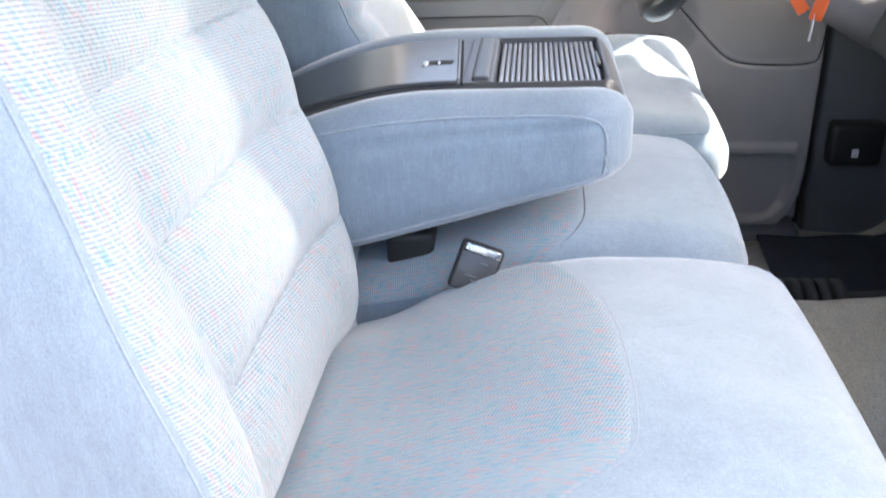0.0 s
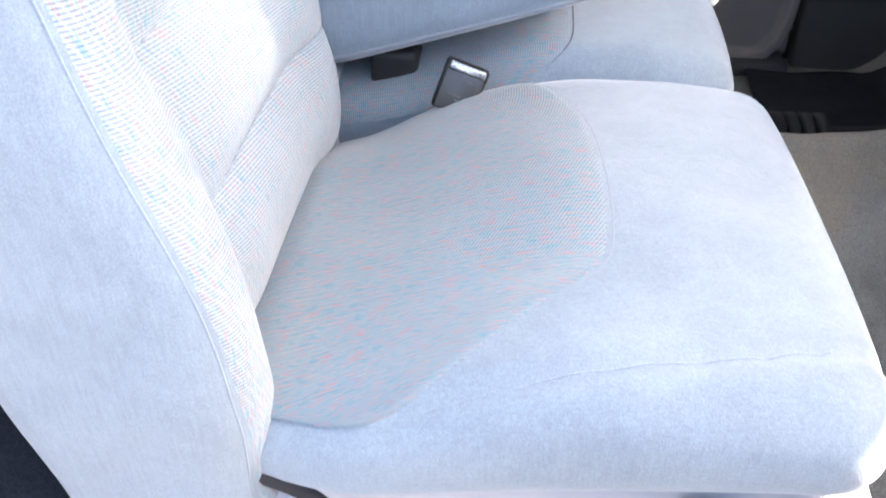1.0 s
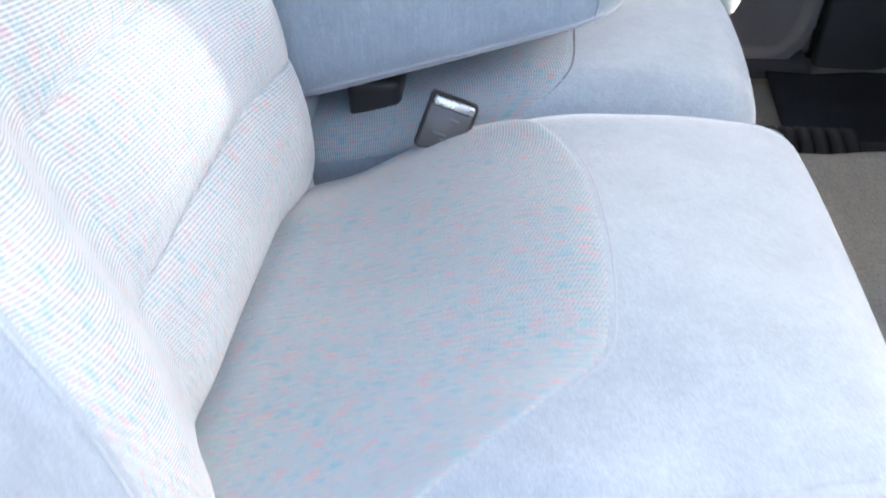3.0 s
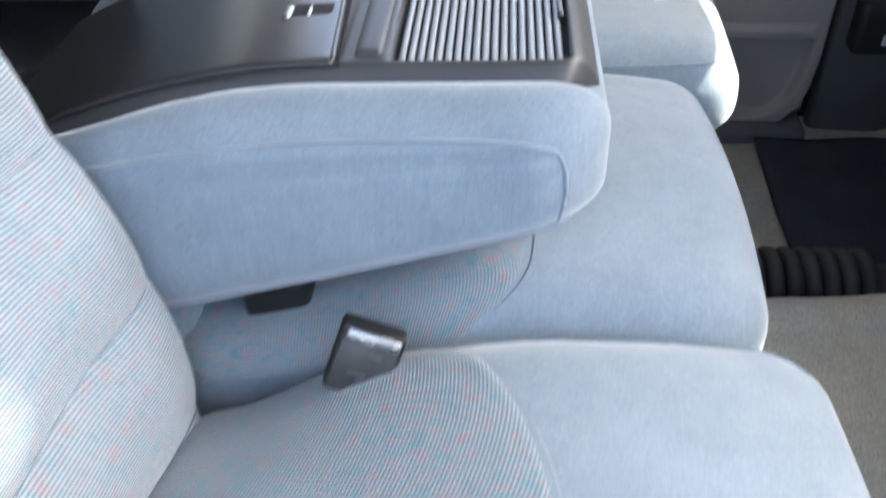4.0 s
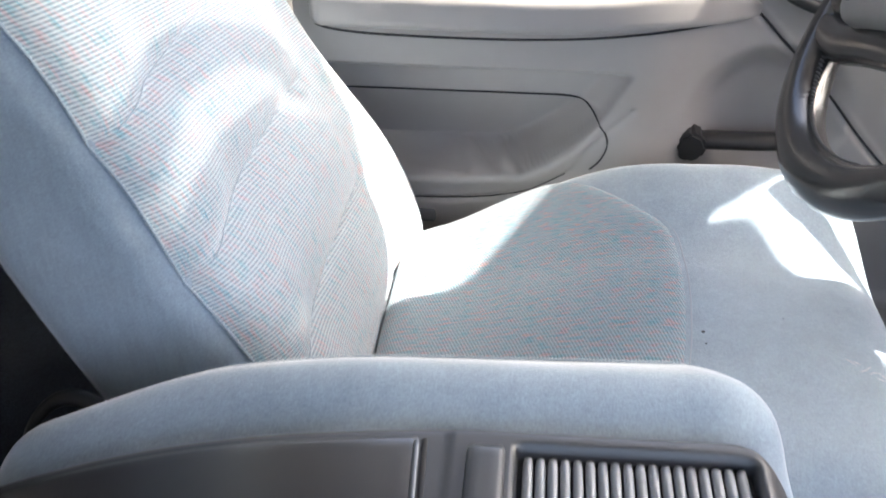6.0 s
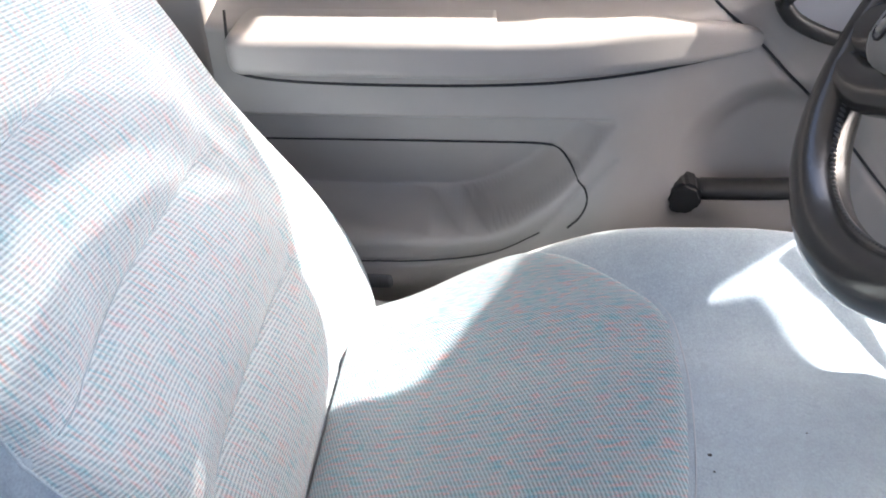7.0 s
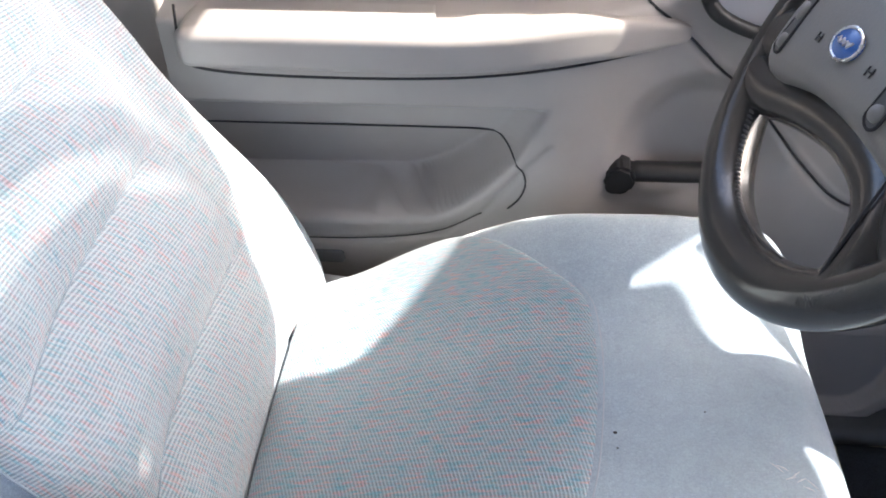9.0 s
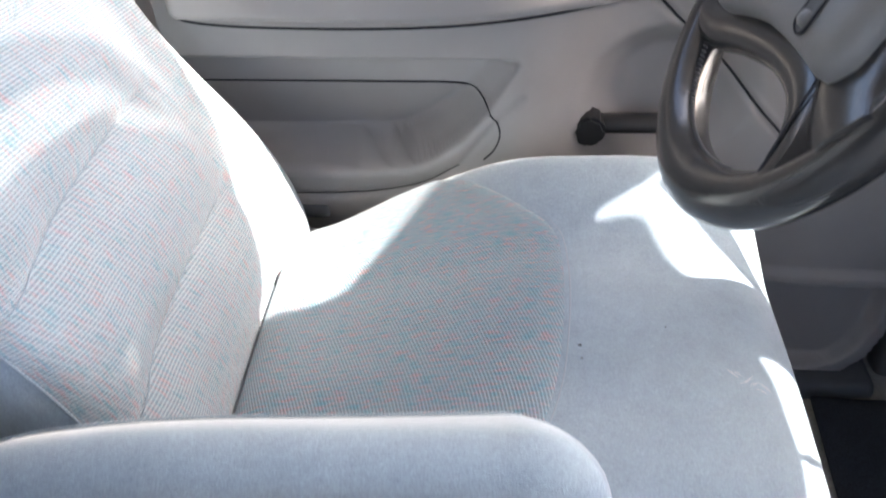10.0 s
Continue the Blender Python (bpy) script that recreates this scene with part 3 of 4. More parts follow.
def shell():
    """The console's moulded top: one skin with a recess for the slats and a rolled front."""
    na, nb = 220, 150
    gx = np.linspace(-0.130, 0.364, na)
    gy = np.linspace(1.407, 1.663, nb)
    U, V = np.meshgrid(gx, gy)
    e = np.minimum(V - 1.407, 1.663 - V)
    z = 0.0062 - 0.014 * (1 - np.clip(e / 0.014, 0, 1)) ** 2
    z -= 42.0 * np.clip(U - 0.338, 0, 1) ** 2
    inside = smoothstep(0.2045, 0.2085, U) * smoothstep(0.3415, 0.3375, U) * smoothstep(1.4215, 1.4255, V) * smoothstep(1.6445, 1.6405, V)
    z -= 0.0150 * inside
    # shallow step round the lid and along the slats
    z += 0.0012 * smoothstep(0.166, 0.170, U) * smoothstep(0.360, 0.345, U) * smoothstep(0.004, 0.012, e) * (1 - inside)
    y = CY + (V - CY) * (1 + 0.35 * np.clip(0.10 - U, 0, 1)) * (1 - 0.15 * smoothstep(0.318, 0.364, U) ** 2) + 0.03 * (U - 0.2) + rear_slide(U)
    return mesh_from("top_plate", np.stack([U.ravel(), y.ravel(), (top_of(U) + z).ravel()], 1), grid_faces(na, nb))


plate = part("top_plate", shell(), FRAME, con, "satin charcoal plastic top plate")
lid = part("lid", slab(-0.124, 0.157, 1.417, 1.645, 0.0065, 0.0105, r=0.003, skew=0.065), CONSOLE, con, "hinged charcoal plastic lid with a latch")
part("lid_gap", slab(0.158, 0.162, 1.417, 1.645, 0.002, 0.0072, r=0.0015, skew=0.065), GAP, con)
# thin metal strip added as a highlight on the plastic lid's edge
part("lid_edge", slab(0.1540, 0.1575, 1.422, 1.640, 0.0095, 0.0116, r=0.001, skew=0.065), metal("lid_edge_sheen", (0.20, 0.21, 0.225), 0.4), lid, "bright metal strip for the sheen along the lid edge")
part("latch_recess", slab(0.114, 0.152, 1.495, 1.520, 0.0085, 0.0110, r=0.002), GAP, lid, "dark latch recess")
part("latch", slab(0.112, 0.119, 1.491, 1.515, 0.0100, 0.0135, r=0.002), CHROME, lid, "small bright latch tab")
part("latch_pin", slab(0.1315, 0.1345, 1.493, 1.513, 0.0100, 0.0130, r=0.0018), CHROME, lid)
part("divider_bar", slab(0.178, 0.200, 1.426, 1.640, 0.0055, 0.0115, r=0.004), FRAME, con, "raised plastic bar")
part("tambour_bed", slab(0.205, 0.340, 1.422, 1.644, -0.0075, -0.0035, r=0.0015), GAP, con, "dark channel under the slats")
N_RIB = 18
for k in range(N_RIB):
    x = 0.2130 + 0.1190 * k / (N_RIB - 1)
    me = slab(x - 0.0030, x + 0.0030, 1.427, 1.639, -0.0040, 0.0026, r=0.0024)
    part("slat", me, TAMBOUR, con)
part("tambour_grip", slab(0.3325, 0.3375, 1.50, 1.56, 0.000, 0.0075, r=0.0015), CONSOLE, con)

# ---- cab shell ----
def structure(ob, label, category):
    return tagged(ob, label, category, kind="structure")


def extrude_y(name, prof, y0, y1, smooth=False):
    n = len(prof)
    verts = [(x, y0, z) for x, z in prof] + [(x, y1, z) for x, z in prof]
    faces = [(i, (i + 1) % n, n + (i + 1) % n, n + i) for i in range(n)] + [tuple(range(n))[::-1], tuple(range(n, 2 * n))]
    return mesh_from(name, verts, faces, smooth=smooth)


def extrude_z(name, prof, z0, z1):
    n = len(prof)
    verts = [(x, y, z0) for x, y in prof] + [(x, y, z1) for x, y in prof]
    faces = [(i, (i + 1) % n, n + (i + 1) % n, n + i) for i in range(n)] + [tuple(range(n))[::-1], tuple(range(n, 2 * n))]
    return mesh_from(name, verts, faces, smooth=False)


# floor sheet: flat footwells, a tunnel with a crest, a toe board
nx, ny = 150, 130
xs, ys = np.linspace(-0.95, 1.35, nx), np.linspace(0.66, 2.42, ny)
X, Y = np.meshgrid(xs, ys)


def floor_z(x, y):
    tun = np.interp(y - 0.13 * (x - 0.62), [0.66, 1.10, 1.50, 1.575, 1.60, 1.70, 1.80, 2.42], [0.0, 0.0, 0.11, 0.128, 0.120, 0.015, -0.105, -0.12])
    return 0.09 + tun + 0.35 * smoothstep(1.02, 1.37, x)


Z = floor_z(X, Y)
Z += 0.004 * np.sin(X * 21 + Y * 9) * np.sin(Y * 17) + 0.006 * np.exp(-((X - 0.80) / 0.05) ** 2) * smoothstep(1.5, 1.2, Y)
floor = structure(part("floor", mesh_from("floor", np.stack([X.ravel(), Y.ravel(), Z.ravel()], 1), grid_faces(nx, ny)), CARPET), "grey carpeted cab floor with a tunnel hump", "floor")

structure(part("floor_rear", mesh_from("floor_rear", [(-0.95, 0.70, 0.225), (-0.10, 0.70, 0.225), (-0.10, 2.38, 0.225), (-0.95, 2.38, 0.225), (-0.95, 0.70, -0.05), (-0.10, 0.70, -0.05), (-0.10, 2.38, -0.05), (-0.95, 2.38, -0.05)], [(0, 1, 2, 3), (1, 5, 6, 2), (0, 4, 5, 1), (3, 2, 6, 7)], smooth=False), MAT), "dark carpeted step behind the seats", "floor")
mat = thing("floor_mat", "dark slate floor mat in the driver footwell", "floor mat")
part("mat_sheet", soft_box("mat_sheet", (0.24, 0.225, 0.005), 0.02, 0.004, lambda p: np.stack([p[:, 0] + 1.005 + 0.010 * (p[:, 1] / 0.22), p[:, 1] + 2.063, p[:, 2] + 0.012 + floor_z(p[:, 0] + 1.005, p[:, 1] + 2.063) + 0.006 * np.sin(p[:, 0] * 14 + p[:, 1] * 9) ** 2], 1)), MAT, mat)

boot = thing("rubber_boot", "black ribbed rubber boot beside the tunnel", "rubber boot")
for k in range(7):
    ring = [(0.615 + 0.023 * k, 1.700 + 0.050 * math.cos(a), 0.125 + 0.055 * math.sin(a)) for a in np.linspace(0, 2 * math.pi, 20, endpoint=False)]
    part("rib", tube("rib", ring, 0.011, 6, True), RUBBER, boot)
part("tube", tube("tube", [(0.60, 1.70, 0.12), (0.80, 1.70, 0.12), (0.95, 1.71, 0.14), (1.10, 1.72, 0.22)], [0.046, 0.046, 0.035, 0.03], 14), RUBBER, boot)

# driver door: a pressed panel with armrest shelf, map pocket, lower bin and trim joint
DX, DZ = np.linspace(-0.085, 0.885, 240), np.linspace(-0.02, 0.845, 250)
X, Z = np.meshgrid(DX, DZ)
Y = 2.272 + 0.062 * smoothstep(0.30, 0.48, X) + 0.045 * smoothstep(0.36, 0.18, Z) * smoothstep(0.75, 0.5, X) + 0.06 * smoothstep(0.645, 0.66, Z) * smoothstep(0.48, 0.30, X)
lip = np.interp(X, [-0.1, 0.12, 0.194, 0.225, 0.255, 0.29, 0.31, 0.335], [0.402, 0.404, 0.410, 0.425, 0.45, 0.491, 0.53, 0.566])
edge_line = rounded([(0.165, 0.400), (0.205, 0.408), (0.240, 0.430), (0.268, 0.456), (0.298, 0.492), (0.320, 0.525), (0.340, 0.556)], 60, 3)
x_end = np.interp(Z, edge_line[:, 1], edge_line[:, 0])
m = np.clip((x_end - X) / 0.042, 0, 1) * smoothstep(-0.001, 0.004, Z - lip)
depth = np.interp(Z, [0.40, 0.42, 0.4975, 0.500, 0.541, 0.551], [0.104, 0.094, 0.050, 0.040, 0.030, 0.0])
Y += m * depth
Y -= 0.005 * np.exp(-((Z - lip + 0.010) / 0.011) ** 2) * smoothstep(0.31, 0.27, X)
# joint line under the pocket lip and round its end
low_line = np.interp(X, [-0.1, 0.094, 0.16, 0.207, 0.25, 0.268, 0.295, 0.325], [0.361, 0.363, 0.370, 0.382, 0.41, 0.434, 0.47, 0.50])
Y += 0.004 * np.exp(-((Z - low_line) / 0.004) ** 2) * (X < 0.325)
# trim joint from the armrest's tip down to the lower front
joint = np.array([(0.36, 0.70), (0.40, 0.665), (0.452, 0.622), (0.51, 0.565), (0.57, 0.505), (0.63, 0.44), (0.67, 0.400), (0.71, 0.383), (0.86, 0.380), (0.873, 0.40), (0.878, 0.50), (0.88, 0.90)])
jc = rounded(joint, 160)
d2 = np.full(X.shape, 9.0)
for a in jc:
    d2 = np.minimum(d2, (X - a[0]) ** 2 + (Z - a[1]) ** 2)
Y += 0.007 * np.exp(-d2 / 0.0045 ** 2)
above = (Z > np.interp(X, jc[:, 0], jc[:, 1])) & (X > 0.40)
Y += np.where(above, 0.006 * smoothstep(0.0, 0.012, np.sqrt(d2)), 0)
# dish round the crank, lower bin
Y += 0.030 * smoothstep(0.115, 0.060, np.sqrt((X - 0.50) ** 2 + ((Z - 0.475) * 1.15) ** 2))
bx = smoothstep(0.50, 0.52, X) * smoothstep(0.0, 0.012, np.interp(Z, [0.0, 0.02, 0.05, 0.10, 0.2], [0.77, 0.82, 0.845, 0.858, 0.862]) - X)
Y += bx * np.interp(Z, [0.006, 0.016, 0.168, 0.176, 0.190, 0.205, 0.212], [0.0, 0.024, 0.030, -0.006, -0.006, 0.0, 0.0]) * (Z < 0.212)
Y += 0.018 * smoothstep(0.0, -0.02, Z)
Y += 0.05 * smoothstep(0.0, 0.008, X - np.interp(Z, [-0.02, 0.0, 0.03, 0.08, 0.15, 0.9], [0.79, 0.832, 0.86, 0.874, 0.877, 0.878]))
inner = np.stack([X.ravel(), Y.ravel(), Z.ravel()], 1)
door = structure(part("door_1", mesh_from("door_1", inner, [f[::-1] for f in grid_faces(240, 250)]), TRIM), "warm grey moulded plastic driver door panel", "door")
part("outer_skin", plain_box((0.99, 0.03, 0.84), (0.40, 2.45, 0.385), 0.012, 3), BODY, door, "white painted outer skin")


dtree = bvh_of(door.data)


def joint_line(name, pts, r):
    out = []
    for x, z in rounded(pts, 70):
        hit, nor = cast(dtree, (x, 2.0, z), (0, 1, 0))
        if hit is not None:
            out.append(hit + Vector((0.0006, -0.0014, 0)))
    part(name, tube(name, out, r, 6), GAP, door)


joint_line("pocket_joint", [(-0.08, 0.5025), (0.20, 0.5035), (0.258, 0.5035), (0.280, 0.492), (0.297, 0.470), (0.300, 0.452), (0.292, 0.432), (0.28, 0.42)], 0.0011)
joint_line("lower_joint", [(-0.08, 0.361), (0.094, 0.363), (0.16, 0.370), (0.207, 0.382), (0.25, 0.41)], 0.0007)
joint_line("trim_joint", [(0.36, 0.70), (0.40, 0.665), (0.452, 0.622), (0.51, 0.565), (0.57, 0.505), (0.63, 0.44), (0.67, 0.400), (0.71, 0.383), (0.86, 0.380), (0.873, 0.40), (0.878, 0.50)], 0.0016)


def rest_shape(p):
    u = (p[:, 0] + 0.265) / 0.53
    x = -0.058 + 0.525 * u
    inn = 0.10 * np.clip((u - 0.42) / 0.58, 0, 1) ** 2
    v = (p[:, 1] + 0.055) / 0.11
    y = 2.232 + inn + v * (2.345 - 2.232 - inn)
    t = (p[:, 2] + 0.029) / 0.058
    hi = 0.653 - 0.031 * np.clip((u - 0.72) / 0.28, 0, 1) ** 2
    lo = np.interp(u, [0, 0.6, 0.85, 1.0], [0.610, 0.607, 0.604, 0.604])
    z = lo + (hi - lo) * t
    cup = smoothstep(0.49, 0.51, u) * smoothstep(0.79, 0.77, u) * smoothstep(0.36, 0.42, v) * smoothstep(1.0, 0.95, v)
    z = z - 0.045 * cup * smoothstep(0.85, 1.0, t)
    return np.stack([x, y, z], 1)


part("armrest", soft_box("armrest", (0.265, 0.055, 0.029), 0.004, 0.016, rest_shape), TRIM, door, "warm grey moulded armrest with a pull cup")
part("armrest_joint", tube("armrest_joint", rounded([(-0.061, 2.268, 0.665), (-0.061, 2.256, 0.62), (-0.045, 2.240, 0.604), (0.20, 2.243, 0.600), (0.33, 2.272, 0.600), (0.43, 2.318, 0.603), (0.468, 2.340, 0.616)], 60), 0.0014, 6), GAP, door)
crank = part("crank_handle", tube("crank_handle", rounded([(0.405, 2.322, 0.442), (0.43, 2.320, 0.444), (0.50, 2.318, 0.446), (0.540, 2.322, 0.447)], 24), [0.012] * 4 + [0.0155] * 16 + [0.0155, 0.015, 0.013, 0.009], 12, False, 0.75), BLACK, door, "black window crank arm")
bm = bmesh.new()
bmesh.ops.create_cone(bm, cap_ends=True, segments=8, radius1=0.024, radius2=0.021, depth=0.030, matrix=Matrix.Translation((0.408, 2.316, 0.440)) @ Matrix.Rotation(radians(90), 4, "X"))
bmesh.ops.bevel(bm, geom=bm.edges[:], offset=0.004, segments=2, affect="EDGES")
part("knob", bm, BLACK, crank, "black octagonal crank knob")
# door pull bezel: black rim round a pale cup
rim = rounded([(0.475, 2.325, 0.655), (0.49, 2.325, 0.635), (0.545, 2.328, 0.612), (0.575, 2.33, 0.625), (0.575, 2.33, 0.675), (0.55, 2.33, 0.690), (0.49, 2.327, 0.675), (0.475, 2.325, 0.655)], 50)
bez = part("handle_bezel", tube("handle_bezel", rim[:-1], 0.008, 8, True), BLACK, door, "black bezel of the door handle")
cup = [(0.527, 2.336, 0.652)] + [tuple(r + np.array([0, 0.006, 0])) for r in rim[:-1]]
part("handle_cup", mesh_from("handle_cup", cup, [(0, k, k % 49 + 1) for k in range(1, 50)]), SHROUD, bez, "pale handle cup")

# pillars, rails and roof
structure(part("trim", plain_box((0.10, 0.10, 1.23), (-0.150, 2.375, 0.705), 0.012, 3), TRIM), "pale grey door pillar trim", "pillar")
structure(part("wall_left", plain_box((0.78, 0.04, 1.29), (-0.575, 2.40, 0.675), 0.01, 2), DARKTRIM), "dark rear quarter trim", "wall")
structure(part("wall_right", plain_box((0.66, 0.04, 1.29), (-0.63, 0.68, 0.675), 0.01, 2), DARKTRIM), "dark rear quarter trim", "wall")
structure(part("wall_rear", plain_box((0.04, 1.78, 1.29), (-0.97, 1.54, 0.675), 0.01, 2), DARKTRIM), "dark rear cab wall", "wall")
# unseen roof: outline cut to shape the sun patches, colour pale for bounce
sun_cut_outline = [(-1.0, 0.74), (1.22, 0.74), (1.285, 0.97), (1.341, 1.06), (1.350, 1.31), (1.348, 2.06), (1.333, 2.135), (1.303, 2.205), (1.273, 2.252), (1.248, 2.28), (1.226, 2.304), (1.206, 2.316), (1.168, 2.31), (1.135, 2.292), (1.263, 2.394), (1.308, 2.46), (1.208, 2.47), (1.138, 2.415), (1.076, 2.365), (1.056, 2.405), (1.033, 2.335), (1.013, 2.292), (0.97, 2.27), (0.893, 2.264), (0.888, 2.275), (0.821, 2.313), (0.701, 2.346), (0.56, 2.358), (0.458, 2.37), (0.42, 2.46), (-1.0, 2.46)]
structure(part("ceiling", extrude_z("ceiling", sun_cut_outline, 1.32, 1.37), HEADLINER), "unseen pale headliner, its outline cut to shape the sun patches", "ceiling")
structure(part("trim", tube("trim", [(-0.17, 2.40, 1.33), (-0.17, 2.43, 0.88)], 0.04, 8), TRIM), "pale grey pillar", "pillar")
structure(part("trim", tube("trim", [(1.31, 2.46, 1.33), (1.34, 2.46, 1.10), (1.38, 2.46, 0.88)], 0.035, 8), TRIM), "pale grey windscreen pillar", "pillar")
structure(part("trim", tube("trim", [(1.27, 0.76, 1.33), (1.31, 0.73, 1.10), (1.36, 0.70, 0.90)], 0.035, 8), TRIM), "pale grey windscreen pillar", "pillar")

# unseen rail added to keep most of the sun off the rear floor
structure(part("trim", plain_box((0.80, 0.075, 0.06), (0.17, 2.425, 1.345), 0.012, 2), TRIM), "unseen pale grey rail that narrows the sun on the rear floor", "roof rail")

# dashboard, firewall, kick panels
dash_prof = [(1.05, 0.44), (0.88, 0.475), (0.838, 0.505), (0.842, 0.55), (0.90, 0.64), (0.94, 0.70), (1.00, 0.755), (1.10, 0.79), (1.20, 0.80), (1.36, 0.80), (1.36, 0.36), (1.1, 0.38)]
dash = structure(part("dashboard", extrude_y("dashboard", [tuple(p) for p in rounded(dash_prof + dash_prof[:1], 60)[:-1]], 0.72, 2.33, True), DASH), "grey moulded plastic dashboard", "dashboard")
# unseen block added to shade the middle from the reflected sun lamp
part("glint_block", soft_box("glint_block", (0.13, 0.160, 0.19), 0.02, 0.06, lambda p: p + np.array([1.20, 1.735, 0.90])), DASH, dash, "unseen block on the dashboard that cuts the low reflected light")
# unseen block added to stop light crossing into the driver footwell
part("footwell_block", soft_box("footwell_block", (0.19, 0.15, 0.20), 0.03, 0.04, lambda p: p + np.array([1.15, 1.57, 0.30])), DARKTRIM, dash, "unseen dark block below the dashboard that keeps light off the footwell")
structure(part("wall_front", plain_box((0.04, 1.78, 0.84), (1.36, 1.54, 0.37), 0.01, 2), DARKTRIM), "dark firewall", "wall")
# footwell shade is put into this panel's colour, darker than the door trim
structure(part("trim", plain_box((0.44, 0.05, 0.74), (1.116, 2.375, 0.27), 0.012, 2), DASH), "kick panel darker than the door trim", "panel")
structure(part("trim", plain_box((1.0, 0.10, 0.06), (0.38, 2.350, -0.030), 0.015, 3), DARKTRIM), "dark door sill", "sill")
# backing strip added to block daylight and keep the door gap dark
structure(part("trim", plain_box((0.11, 0.03, 1.0), (0.885, 2.418, 0.38), 0.006, 2), BLACK), "black backing strip that shuts out daylight behind the door's front edge", "seal")
brake = thing("release_handle", "black moulded release handle on the kick panel", "handle")
part("housing", plain_box((0.115, 0.05, 0.10), (0.972, 2.325, 0.207), 0.012, 3), BLACK, brake)
part("mark", plain_box((0.014, 0.004, 0.020), (0.968, 2.2985, 0.190), 0.001, 1), SHROUD, brake, "small pale pictogram")
# passenger kick panel, out of view, added to hold side light off the footwell
structure(part("trim", plain_box((0.42, 0.05, 0.80), (1.13, 0.70, 0.42), 0.012, 2), DASH), "kick panel darker than the door trim", "panel")
# open door, also out of view, its angle set to block side light
structure(part("door_2", plain_box((0.07, 1.02, 0.80), (0.692, 0.285, 0.40), 0.02, 3, Matrix.Rotation(radians(-40), 4, "Z")), TRIM), "warm grey open passenger door, out of view, angled to cut side light", "door")
hood = structure(part("hood", plain_box((1.2, 1.6, 0.05), (2.0, 1.55, 0.76), 0.02, 3), BODY), "white painted bonnet", "bonnet")

# ---- steering wheel ----
wheel = thing("steering_wheel", "black leather steering wheel with grey hub and stitched rim", "steering wheel")
WC, WT, WR = np.array([0.551, 2.052, 0.722]), radians(29.5), 0.174
wx = np.array([0, -1.0, 0])  # driver's right
wu = np.array([math.sin(WT), 0, math.cos(WT)])
wn = np.array([-math.cos(WT), 0, math.sin(WT)])  # towards the driver


def on_wheel(r, a, d=0.0):
    return WC + wx * (r * math.cos(a)) + wu * (r * math.sin(a)) + wn * d


# the wheel stands turned a little; its hub axes
TURN_W = radians(12)
hx, hu = wx * math.cos(TURN_W) + wu * math.sin(TURN_W), wu * math.cos(TURN_W) - wx * math.sin(TURN_W)
HC = WC + wx * 0.012 - wu * 0.010


def torus(n, m, radius, minor, bulge=None):
    verts = []
    for i in range(n):
        a = 2 * math.pi * i / n
        r_dir = wx * math.cos(a) + wu * math.sin(a)
        for k in range(m):
            b = 2 * math.pi * k / m
            r = minor * (1 + (bulge(a) if bulge else 0))
            verts.append(WC + r_dir * (radius + r * math.cos(b)) + wn * (r * 1.05 * math.sin(b)))
    faces = []
    for i in range(n):
        for k in range(m):
            faces.append((i * m + k, i * m + (k + 1) % m, ((i + 1) % n) * m + (k + 1) % m, ((i + 1) % n) * m + k))
    return mesh_from("rim", verts, faces)


def grip(a):
    a = (a + math.pi) % (2 * math.pi) - math.pi
    return 0.12 * math.exp(-((abs(a) - 2.95) / 0.35) ** 2) + 0.30 * math.exp(-((a + 1.25) / 0.55) ** 2) + 0.15 * math.exp(-((a + 2.2) / 0.5) ** 2)


rim = part("rim", torus(120, 20, WR, 0.0192, grip), LEATHER, wheel, "glossy black leather rim")
for k in range(46):
    a = radians(216 + 84 * k / 45)
    c = on_wheel(WR - 0.0180 * (1 + grip(a)) - 0.0004, a, 0.006)
    t = wx * -math.sin(a) + wu * math.cos(a)
    part("stitch", tube("stitch", [c - wn * 0.0026 + t * 0.0008, c, c + wn * 0.0026 - t * 0.0008], [0.0008, 0.0017, 0.0008], 6), STITCH, rim)


def hub_shape(p):
    u, v, d = p[:, 0], p[:, 1], p[:, 2]
    wide = np.interp(v, [-0.048, -0.030, -0.005, 0.022, 0.048], [0.98, 1.10, 1.10, 1.0, 0.80])
    dome = 0.014 * (1 - (u / 0.13) ** 2) * (1 - (v / 0.13) ** 2)
    v2 = v - 0.10 * np.clip(np.abs(u) / 0.11, 0, 1.1) ** 2 * smoothstep(0.0, -0.06, v) * 0.17
    d = d + np.clip(dome, -0.01, 1) + 0.012
    return HC[None] + (u * wide)[:, None] * hx[None] + (v2 + 0.022)[:, None] * hu[None] + d[:, None] * wn[None]


hub = part("hub_pad", soft_box("hub_pad", (0.112, 0.048, 0.026), 0.008, 0.016, hub_shape), HUB, wheel, "grey-black grained hub pad")


